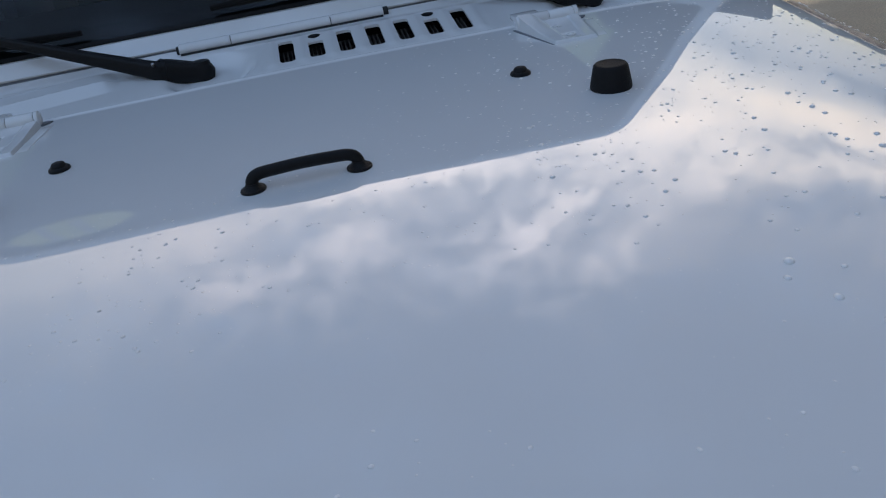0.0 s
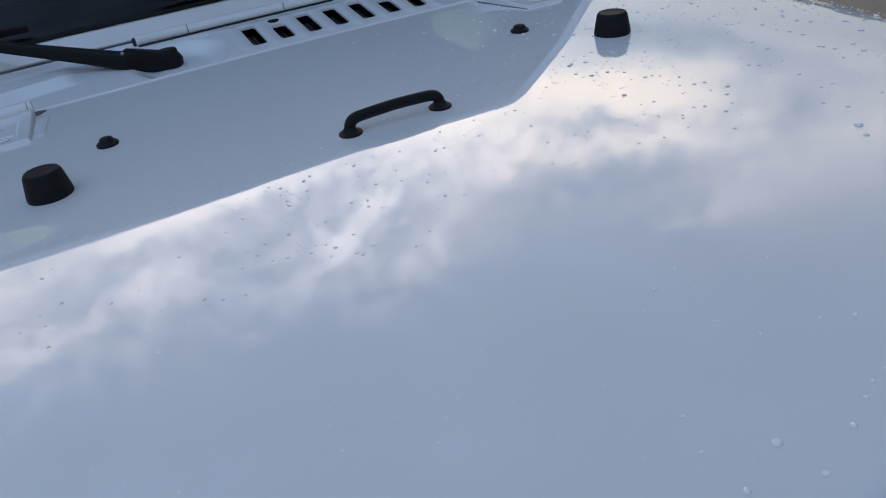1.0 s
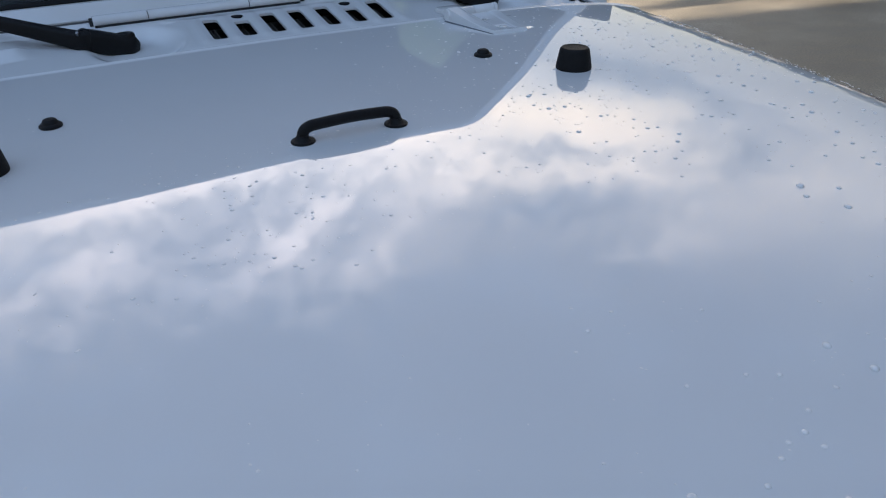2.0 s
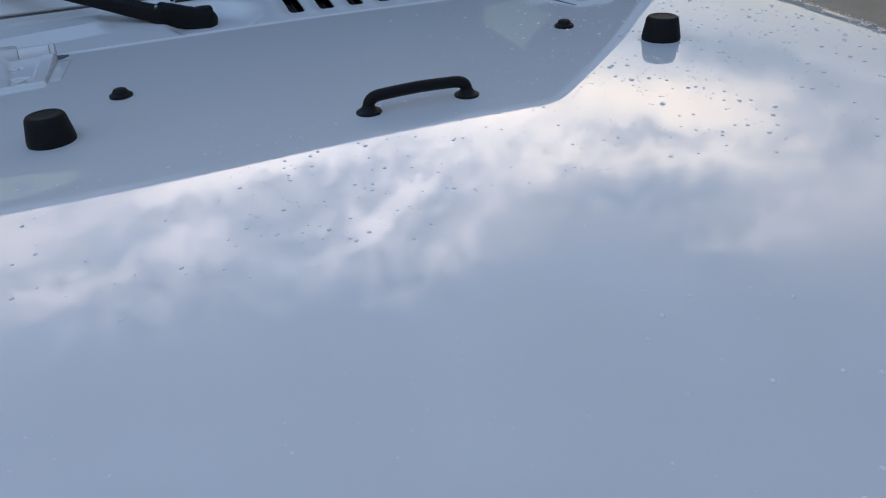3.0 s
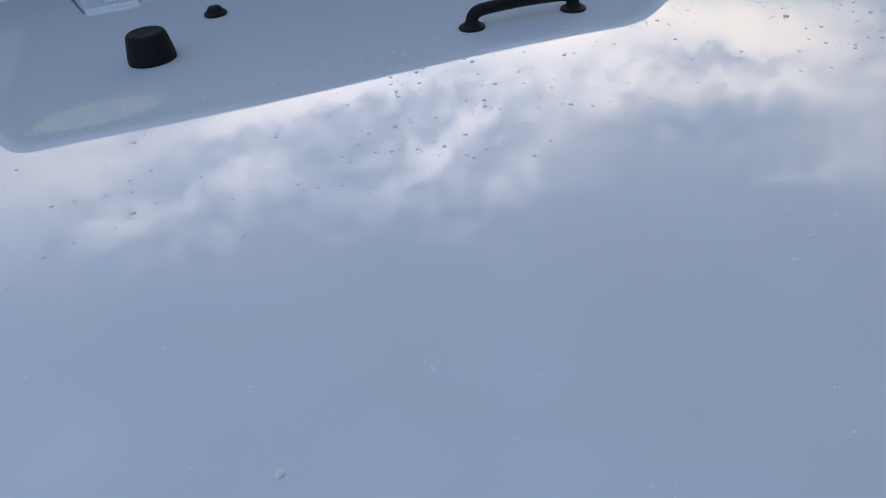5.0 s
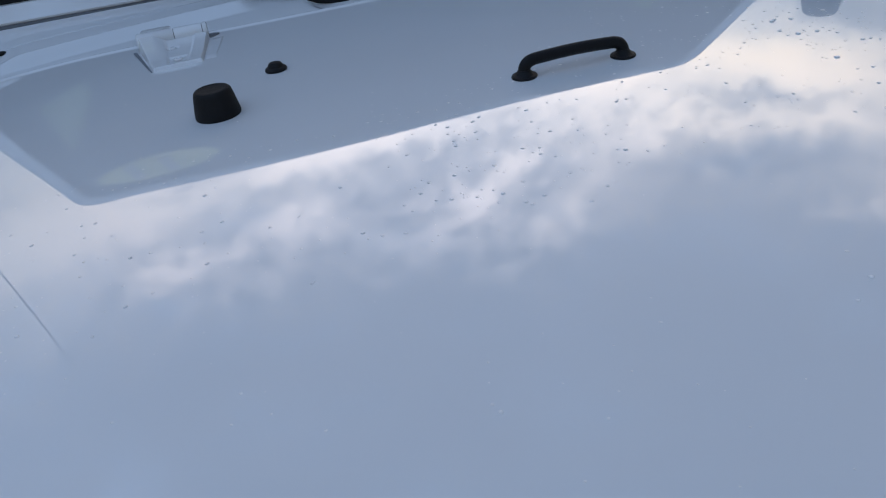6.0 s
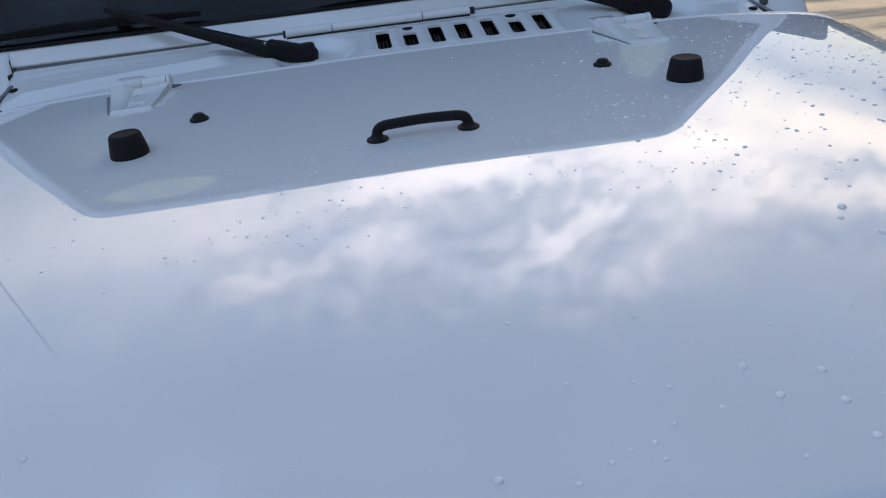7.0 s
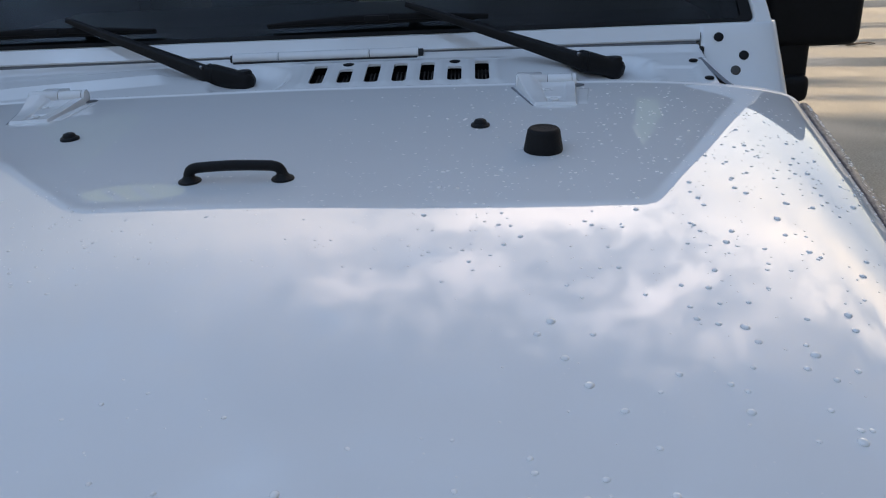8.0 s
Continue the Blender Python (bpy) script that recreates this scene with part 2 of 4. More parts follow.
WHITE = material("white_car_paint", (0.78, 0.78, 0.78), rough=0.02, vary=0.012, scale=14, ior=1.92)
SATIN = material("white_hinge_paint", (0.78, 0.78, 0.78), rough=0.10, vary=0.03, scale=60, ior=1.6)
RUBBER = material("black_rubber", (0.009, 0.009, 0.010), spec=0.22, rough=0.62, vary=0.25, scale=220, bump=0.25, bump_scale=900)
PLASTIC = material("black_textured_plastic", (0.008, 0.008, 0.009), spec=0.22, rough=0.48, vary=0.25, scale=160, bump=0.3, bump_scale=1500)
POWDER = material("black_powder_coat", (0.007, 0.007, 0.008), spec=0.22, rough=0.42, vary=0.3, scale=300, bump=0.35, bump_scale=1200)
DARK = material("dark_recess", (0.012, 0.012, 0.013), rough=0.7, vary=0.3, scale=80)
STEEL = material("dull_steel", (0.32, 0.32, 0.33), rough=0.35, metal=1.0, vary=0.1, scale=120)
CLOTH = material("charcoal_cloth", (0.012, 0.012, 0.013), rough=0.9, vary=0.25, scale=200, bump=0.3)
FINS = material("grey_plastic_fins", (0.06, 0.055, 0.05), rough=0.5, vary=0.2, scale=160)
JOINT = material("grey_rubber_joint", (0.17, 0.18, 0.20), rough=0.6, vary=0.15, scale=160)
# dark colour stands for the horizon mirrored in the hood's rolled edge
EDGE_REFLECTION = material("dark_edge_reflection", (0.058, 0.051, 0.058), rough=0.35, vary=0.5, scale=90, bump=0.3, bump_scale=500)
DASH = material("black_dashboard", (0.008, 0.008, 0.009), spec=0.2, rough=0.7, vary=0.2, scale=120, bump=0.2)
CREAM = material("pale_sticker", (0.93, 0.79, 0.24), rough=0.4, vary=0.05, scale=60)
GREY = material("grey_print", (0.30, 0.31, 0.33), rough=0.5, vary=0.05, scale=60)
WATER = material("water", (0.90, 0.87, 0.84), rough=0.03, vary=0.02, scale=40, ior=1.6)
TYRE = material("tyre_rubber", (0.022, 0.022, 0.022), rough=0.8, vary=0.2, scale=60, bump=0.3)
GLASS = pane_material("windshield_glass", (0.44, 0.50, 0.49))
SIDE_GLASS = pane_material("side_glass", (0.42, 0.48, 0.40), plain=0.05)
BARK = material("bark", (0.10, 0.075, 0.055), rough=0.9, vary=0.35, scale=20, bump=0.6, bump_scale=60)
LEAF = material("leaves", (0.05, 0.075, 0.03), rough=0.7, vary=0.4, scale=3)
STUCCO = material("tan_stucco", (0.36, 0.31, 0.25), rough=0.9, vary=0.12, scale=8, bump=0.3, bump_scale=200)
ROOFING = material("brown_roofing", (0.12, 0.09, 0.075), rough=0.85, vary=0.2, scale=10)


def asphalt_material():
    m = material("worn_asphalt", (0.2, 0.17, 0.14), rough=0.85)
    t = m.node_tree
    p = t.nodes["Principled BSDF"]
    co = t.nodes.new("ShaderNodeTexCoord").outputs["Object"]
    grit = node(t, "ShaderNodeTexNoise", Scale=95.0, Detail=4.0, Roughness=0.7)
    wear = node(t, "ShaderNodeTexNoise", Scale=1.3, Detail=6.0, Roughness=0.62)
    for n in (grit, wear):
        t.links.new(co, n.inputs["Vector"])
    base = ramp(t, wear.outputs[0], [(0.34, (0.165, 0.140, 0.106, 1)), (0.50, (0.26, 0.218, 0.160, 1)), (0.66, (0.36, 0.304, 0.228, 1))])
    specks = ramp(t, grit.outputs[0], [(0.35, 0.62), (0.65, 1.34)])
    # damp after the rain, in patches
    t.links.new(ramp(t, wear.outputs[0], [(0.36, 0.46), (0.64, 0.76)]), p.inputs["Roughness"])
    t.links.new(blend(t, 1.0, base, specks, "MULTIPLY"), p.inputs["Base Color"])
    b = node(t, "ShaderNodeBump", Strength=0.12, Distance=0.002)
    t.links.new(grit.outputs[0], b.inputs["Height"])
    t.links.new(b.outputs[0], p.inputs["Normal"])
    return m


ASPHALT = asphalt_material()


# ---- mesh helpers ----
def part(name, bm, mat, parent=None, label="", smooth=True):
    """Link a bmesh as one mesh object under a thing or part."""
    bmesh.ops.recalc_face_normals(bm, faces=bm.faces)
    me = bpy.data.meshes.new(name)
    bm.to_mesh(me)
    bm.free()
    me.materials.append(mat)
    for p in me.polygons:
        p.use_smooth = smooth
    if smooth:
        me.set_sharp_from_angle(angle=radians(38))
    ob = new(name, me)
    ob.parent = parent
    if label:
        ob["label"] = label
    return ob


def grid(bm, us, vs, f):
    rows = [[bm.verts.new(f(u, v)) for u in us] for v in vs]
    for r0, r1 in zip(rows, rows[1:]):
        for k in range(len(us) - 1):
            bm.faces.new((r0[k], r0[k + 1], r1[k + 1], r1[k]))
    return rows


def shell(us, vs, f, thick, down=Vector((0, 0, -1))):
    """A sheet with thickness: the upper grid, the lower grid and the rim."""
    bm = bmesh.new()
    top = grid(bm, us, vs, f)
    low = grid(bm, us, vs, lambda u, v: Vector(f(u, v)) + down * thick)
    ring = lambda g: g[0] + [r[-1] for r in g[1:-1]] + g[-1][::-1] + [r[0] for r in g[1:-1]][::-1]
    a, b = ring(top), ring(low)
    for k in range(len(a)):
        n = (k + 1) % len(a)
        bm.faces.new((a[k], a[n], b[n], b[k]))
    return bm


def block(size, at=(0, 0, 0), bevel=0.004, turn=None, seg=2, bm=None):
    bm = bm or bmesh.new()
    made = bmesh.ops.create_cube(bm, size=1.0)["verts"]
    bmesh.ops.scale(bm, vec=size, verts=made)
    if bevel:
        edges = list({e for v in made for e in v.link_edges})
        made = bmesh.ops.bevel(bm, geom=edges, offset=bevel, segments=seg, profile=0.6, affect="EDGES")["verts"] + made
        made = [v for v in set(made) if v.is_valid]
    m = Matrix.Translation(at) @ (turn or Matrix())
    bmesh.ops.transform(bm, matrix=m, verts=made)
    return bm


def lathe(profile, m=None, seg=32, bm=None):
    """Turn (radius, height) points round z; the ends are closed."""
    bm = bm or bmesh.new()
    m = m or Matrix()
    rings = []
    for r, z in profile:
        rings.append([bm.verts.new(m @ Vector((r * math.cos(a), r * math.sin(a), z))) for a in (2 * math.pi * k / seg for k in range(seg))])
    for a, b in zip(rings, rings[1:]):
        for k in range(seg):
            n = (k + 1) % seg
            bm.faces.new((a[k], a[n], b[n], b[k]))
    bm.faces.new(rings[0])
    bm.faces.new(rings[-1])
    return bm


def sweep(points, radii, seg=12, squash=(1, 1), up=Vector((0, 0, 1)), bm=None, square=1.0):
    """A tube along points with a radius at each; squash shapes its section (across, upward)."""
    bm = bm or bmesh.new()
    pts = [Vector(p) for p in points]
    if isinstance(radii, (int, float)):
        radii = [radii] * len(pts)
    rings = []
    for k, p in enumerate(pts):
        d = (pts[min(k + 1, len(pts) - 1)] - pts[max(k - 1, 0)]).normalized()
        side = d.cross(up).normalized()
        top = side.cross(d).normalized()
        rings.append([bm.verts.new(p + radii[k] * (squash[0] * math.copysign(abs(math.cos(a)) ** square, math.cos(a)) * side + squash[1] * math.copysign(abs(math.sin(a)) ** square, math.sin(a)) * top)) for a in (2 * math.pi * j / seg for j in range(seg))])
    for a, b in zip(rings, rings[1:]):
        for j in range(seg):
            n = (j + 1) % seg
            bm.faces.new((a[j], a[n], b[n], b[j]))
    bm.faces.new(rings[0])
    bm.faces.new(rings[-1])
    return bm


def spline(points, n=6):
    """Catmull-Rom points between the given ones."""
    p = [Vector(q) for q in points]
    p = [2 * p[0] - p[1]] + p + [2 * p[-1] - p[-2]]
    out = []
    for k in range(1, len(p) - 2):
        for j in range(n):
            t = j / n
            out.append(0.5 * (2 * p[k] + (p[k + 1] - p[k - 1]) * t + (2 * p[k - 1] - 5 * p[k] + 4 * p[k + 1] - p[k + 2]) * t * t + (3 * p[k] - p[k - 1] - 3 * p[k + 1] + p[k + 2]) * t ** 3))
    return out + [p[-2]]


def slab(outline, thick, place, bm=None):
    """A flat plate from a 2D outline, thick along its own z, set by the matrix place."""
    bm = bm or bmesh.new()
    top = [bm.verts.new(place @ Vector((x, y, thick))) for x, y in outline]
    low = [bm.verts.new(place @ Vector((x, y, 0))) for x, y in outline]
    bm.faces.new(top)
    bm.faces.new(low[::-1])
    for k in range(len(top)):
        n = (k + 1) % len(top)
        bm.faces.new((top[k], low[k], low[n], top[n]))
    return bm


def rounded(w, h, r, n=5):
    """Outline of a rounded rectangle round the origin."""
    out = []
    for cx, cy, a0 in ((w / 2 - r, h / 2 - r, 0), (-w / 2 + r, h / 2 - r, 90), (-w / 2 + r, -h / 2 + r, 180), (w / 2 - r, -h / 2 + r, 270)):
        for k in range(n + 1):
            a = radians(a0 + 90 * k / n)
            out.append((cx + r * math.cos(a), cy + r * math.sin(a)))
    return out


def cut(ob, cutters):
    """Take the cutters' shapes out of ob for good."""
    for c in cutters:
        mod = ob.modifiers.new("cut", "BOOLEAN")
        mod.object, mod.operation, mod.solver = c, "DIFFERENCE", "EXACT"
    bpy.context.view_layer.update()
    done = bpy.data.meshes.new_from_object(ob.evaluated_get(bpy.context.evaluated_depsgraph_get()))
    ob.modifiers.clear()
    ob.data = done
    done.set_sharp_from_angle(angle=radians(38))
    for c in cutters:
        bpy.data.objects.remove(c)


# ---- ground ----
def make_ground():
    bm = bmesh.new()
    us = [-400, -60, -15, -5, 0, 5, 15, 60, 400]
    grid(bm, us, us, lambda u, v: (u, v, 0))
    return tagged(part("ground", bm, ASPHALT), "worn brown-grey asphalt crossed by long evening shadows", "ground", kind="structure")


make_ground()

# ---- the vehicle ----
car = tagged(new("off_road_vehicle"), "white boxy off-road vehicle with a wet hood, parked on asphalt", "car")

HALF = lambda y: 0.690 + 0.195 * y                     # half width of the hood
REAR = lambda x: 0.410 + 0.085 * x * x                  # its rear edge
FRONT, CREASE = -0.655, -0.582


def crown(x, y):
    run = 0.04 * y - 0.065 * y * y if y < 0.1 else 0.00335 + 0.027 * (y - 0.1)
    spine = math.exp(-(x / 0.22) ** 2) * (0.0015 + 0.00084 * math.tanh((y + 0.07) / 0.15))
    return 1.12 + run + spine - 0.026 * x * x - 0.22 * max(0.0, abs(x) - 0.42) ** 2 - 1.3 * max(0.0, 0.1 - (HALF(y) - abs(x))) ** 2


def hood_z(x, y):
    w = HALF(y)
    drop, r = 0.0, 0.040
    d = w - abs(x)
    if d < r:
        q = min(1.0, (r - d) / r)
        drop += 0.024 * (1 - math.sqrt(max(0.0, 1 - q * q)))
    e = CREASE - y                                     # the nose falls away past a crease
    drop += 0.62 * 0.5 * (e + math.sqrt(e * e + 0.004 ** 2))
    e = y - FRONT
    if e < 0.02:
        q = min(1.0, (0.02 - e) / 0.02)
        drop += 0.02 * (1 - math.sqrt(max(0.0, 1 - q * q)))
    return crown(x, y) - drop


def on_hood(x, y, lift=0.0, spin=0.0):
    """Pose on the hood's skin, z along its normal."""
    h = 0.002
    n = Vector(((crown(x - h, y) - crown(x + h, y)) / (2 * h), (crown(x, y - h) - crown(x, y + h)) / (2 * h), 1)).normalized()
    ax = Vector((1, 0, 0))
    ay = n.cross(ax).normalized()
    ax = ay.cross(n)
    m = Matrix((ax, ay, n)).transposed().to_4x4()
    return Matrix.Translation(Vector((x, y, crown(x, y))) + n * lift) @ m @ pose(0, 0, 0, 0, 0, spin)


def hood_skin(u, v):
    """u across -1..1, with the skirt past that; v along 0..1, with the front apron before that."""
    uu = max(-1.0, min(1.0, u))
    vv = max(0.0, min(1.0, v))
    y = FRONT + (REAR(0) - FRONT) * vv
    x = uu * HALF(y)
    y = FRONT + (REAR(x) - FRONT) * vv
    x = uu * HALF(y)
    z = hood_z(x, y)
    z -= max(0.0, abs(u) - 1) + max(0.0, -v)
    z += 0.0024 * max(0.0, min(1.0, (v - 0.9935) / 0.0065)) ** 1.5   # raised hem along the rear edge
    if v > 1:                                          # rolled rear lip
        a = radians(90 * min(1.0, (v - 1) / 0.012))
        y += 0.006 * math.sin(a)
        z -= 0.006 * (1 - math.cos(a)) + max(0.0, v - 1.012)
    return (x, y, z)


def make_hood():
    edge = [1.05, 1.02, 1.0, 0.9995, 0.998, 0.995, 0.99, 0.982, 0.972, 0.96, 0.946, 0.93]
    inner = [k * 0.93 / 26 for k in range(-26, 27)]
    us = [-e for e in edge] + inner[1:-1] + edge[::-1]
    vs = [-0.06, -0.02, 0.0, 0.0004, 0.002, 0.005, 0.01, 0.018, 0.03, 0.045, 0.056, 0.061, 0.064, 0.066, 0.0685, 0.0715, 0.076, 0.083] + [0.083 + 0.907 * k / 44 for k in range(1, 45)] + [0.993, 0.995, 0.997, 0.9985, 1.0] + [1.003, 1.006, 1.009, 1.012, 1.02]
    bm = bmesh.new()
    grid(bm, us, vs, hood_skin)
    hood = part("hood", bm, WHITE, car, "glossy white hood beaded with rain drops")
    hood.modifiers.new("smooth", "SUBSURF").levels = 1
    hood.modifiers["smooth"].render_levels = 1
    return hood


hood = make_hood()
def make_edge_reflection(side):
    """Dark strip for the horizon's reflection in the hood's side edge, with a ragged inner line."""
    rng = random.Random(11)
    rim, wide = [], []
    for k in range(161):
        y = FRONT + 0.03 + (0.425 - FRONT) * k / 160
        rim.append((side * (HALF(y) - 0.0065), y, hood_z(HALF(y) - 0.010, y) + 0.0022))
        wide.append(0.0068 + rng.uniform(-0.0011, 0.0011) + 0.0008 * math.sin(37 * y))
    return part("edge_reflection", sweep(rim, wide, 10, (1.0, 0.42)), EDGE_REFLECTION, hood, "dark strip standing for the reflection in the hood's edge")


for side in (-1, 1):
    make_edge_reflection(side)


def make_bumper(x, y):
    m = on_hood(x, y)
    prof = [(0.0222, -0.001), (0.0227, 0.002), (0.0222, 0.006), (0.0193, 0.0218), (0.0186, 0.0246), (0.0168, 0.0268), (0.0145, 0.0273), (0.0135, 0.0269), (0.006, 0.0267)]
    return part("hood_bumper", lathe(prof, m, 40), RUBBER, hood, "black rubber cone bumper")


for sx in (-1, 1):
    make_bumper(sx * 0.339, 0.085)


def make_nozzle(x, y):
    m = on_hood(x, y)
    bm = lathe([(0.0116, -0.001), (0.0123, 0.0008), (0.0122, 0.0026), (0.0110, 0.0038), (0.0088, 0.0044), (0.0080, 0.0066), (0.0066, 0.0086), (0.0036, 0.0096)], m, 28)
    block((0.012, 0.007, 0.004), (0, 0, 0), 0.0015, m @ Matrix.Translation((0, 0.003, 0.0062)), bm=bm)
    return part("washer_nozzle", bm, PLASTIC, hood, "small black washer nozzle")


for x in (-0.2714, 0.2666):
    make_nozzle(x, 0.190)


def make_loop():
    mid, a = 0.0012, 0.0512
    m = on_hood(mid, 0)
    path = [(-a, 0, 0.001), (-a, 0, 0.006), (-a + 0.0008, 0, 0.0095), (-a + 0.0035, 0, 0.0130), (-a + 0.008, 0, 0.0150), (-a + 0.016, 0, 0.0160), (0, 0, 0.0172)]
    path += [(-x, y, z) for x, y, z in path[-2::-1]]
    pts = [m @ p for p in spline(path, 4)]
    loop = part("tie_down_loop", sweep(pts, 0.0054, 14, (1.1, 0.95), up=Vector((0, 1, 0))), POWDER, car, "black powder-coated metal tie-down loop")
    for x in (-a, a):
        q = on_hood(mid + x, 0)
        part("foot", lathe([(0.0122, -0.001), (0.0126, 0.0010), (0.0120, 0.0022), (0.0095, 0.0030), (0.0070, 0.0055), (0.0058, 0.0075)], q, 30), POWDER, loop)


make_loop()


def ease(q):
    q = max(0.0, min(1.0, q))
    return q * q * (3 - 2 * q)


def make_hinge(x1):
    """Hood hinge: the pressed leaf on the hood, the knuckle and the round barrel, whose free end is at x1."""
    y0, front = 0.402, 0.288
    zb = crown(x1, y0) + 0.0095
    x0 = x1 - 0.090
    hinge = new("hood_hinge")
    hinge.parent = car
    hinge["label"] = "painted white hood hinge with two recessed bolts"
    bolts = ((x1 - 0.040, 0.313), (x1 - 0.046, 0.358))
    # leaf: a tray that tapers forward, with a rim; its outer third climbs into the knuckle
    def leaf(u, v):
        y = front + (y0 - 0.002 - front) * v
        xa, xb = x1 - 0.070 - 0.021 * v, x1 - 0.010 + 0.011 * v
        x = xa + (xb - xa) * u
        wall = ease(min(x - xa, xb - x, y - front) / 0.0030)
        fold = x1 - 0.053 - 0.004 * v
        climb = max(0.0, (y - 0.318) / (y0 - 0.318)) ** 1.5 * (0.0030 + 0.0090 * ease((fold - 0.004 - x) / 0.020 + 0.5))
        tray = ease((x - fold) / 0.004) * ease((x1 - 0.026 + 0.010 * v - x) / 0.003) * ease((y - front - 0.005) / 0.003)
        (bx, by), (cx, cy) = bolts
        pocket = ease((0.0115 - abs(x - bx)) / 0.002) * ease((0.0105 - abs(y - by)) / 0.002)
        slot = ease((0.0085 - abs(x - cx)) / 0.002) * ease((0.0050 - abs(y - cy)) / 0.002)
        return (x, y, crown(x, y) - 0.0008 + wall * (0.0048 + 0.0034 * v + climb - 0.0014 * tray - 0.0013 * pocket - 0.0010 * slot))
    bm = bmesh.new()
    n = [k / 60 for k in range(61)]
    grid(bm, n, n, leaf)
    part("leaf", bm, SATIN, hinge)
    # thin ear of the lower plate beside the leaf
    def ear(u, v):
        y = 0.292 + 0.100 * v
        x = x1 - 0.008 + 0.012 * v + (0.013 + 0.002 * v) * u
        return (x, y, crown(x, y) - 0.0006 + 0.0018 * ease(min(1 - u, v, 1 - v) / 0.12))
    bm = bmesh.new()
    n = [k / 16 for k in range(17)]
    grid(bm, n, n, ear)
    part("flange", bm, SATIN, hinge)
    # dark joint along the leaf's outer wall, wider to the rear
    line = [(x1 - 0.0715 - 0.024 * k / 10, front + 0.106 * k / 10) for k in range(11)]
    part("leaf_gap", sweep([(x, y, crown(x, y) + 0.0004) for x, y in line], [0.0008 + 0.0016 * (k / 10) ** 0.7 for k in range(11)], 8, (1.0, 0.45)), JOINT, hinge, "grey joint beside the leaf")
    place = Matrix.Translation((0, 0, crown(x1, 0.40) - 0.001))
    part("hinge_pocket", slab([(x1 - 0.004, 0.392), (x1 + 0.005, 0.396), (x1 + 0.013, 0.406), (x1 + 0.006, 0.411), (x1 - 0.004, 0.410)], 0.0032, place), JOINT, hinge, "grey pocket in the hood's edge")
    # knuckle that carries on rearward, and the barrel
    kn = sweep([(x0, y0, zb), (x0 + 0.0015, y0, zb), (x1 - 0.044, y0, zb), (x1 - 0.0432, y0, zb)], [0.0088, 0.0100, 0.0100, 0.0094], 24)
    block((0.040, 0.050, 0.009), (x0 + 0.0225, y0 + 0.022, zb + 0.001), 0.004, bm=kn)
    part("knuckle", kn, SATIN, hinge)
    part("barrel", sweep([(x1 - 0.0425, y0, zb), (x1 - 0.0417, y0, zb), (x1 - 0.0075, y0, zb), (x1 - 0.0068, y0, zb)], [0.0092, 0.0098, 0.0098, 0.0092], 24), SATIN, hinge)
    part("cap", sweep([(x1 - 0.0062, y0, zb), (x1 - 0.0050, y0, zb), (x1 - 0.001, y0, zb), (x1, y0, zb)], [0.0090, 0.0103, 0.0103, 0.0088], 24), SATIN, hinge)
    part("pin", sweep([(x0 + 0.03, y0, zb), (x1 - 0.002, y0, zb)], 0.0076, 16), DARK, hinge, "dark hinge pin in the joint")
    part("bolt", lathe([(0.0058, 0.0), (0.0058, 0.0012), (0.0050, 0.0018), (0.0026, 0.0018), (0.0022, 0.0010)], on_hood(*bolts[0], 0.0024), 20), SATIN, hinge)
    part("bolt", lathe([(0.0045, 0.0), (0.0045, 0.0012), (0.0036, 0.0016)], on_hood(*bolts[1], 0.0052), 18), SATIN, hinge)


for x in (-0.339, 0.411):
    make_hinge(x)

# ---- cowl ----
COWL_BACK = 0.651


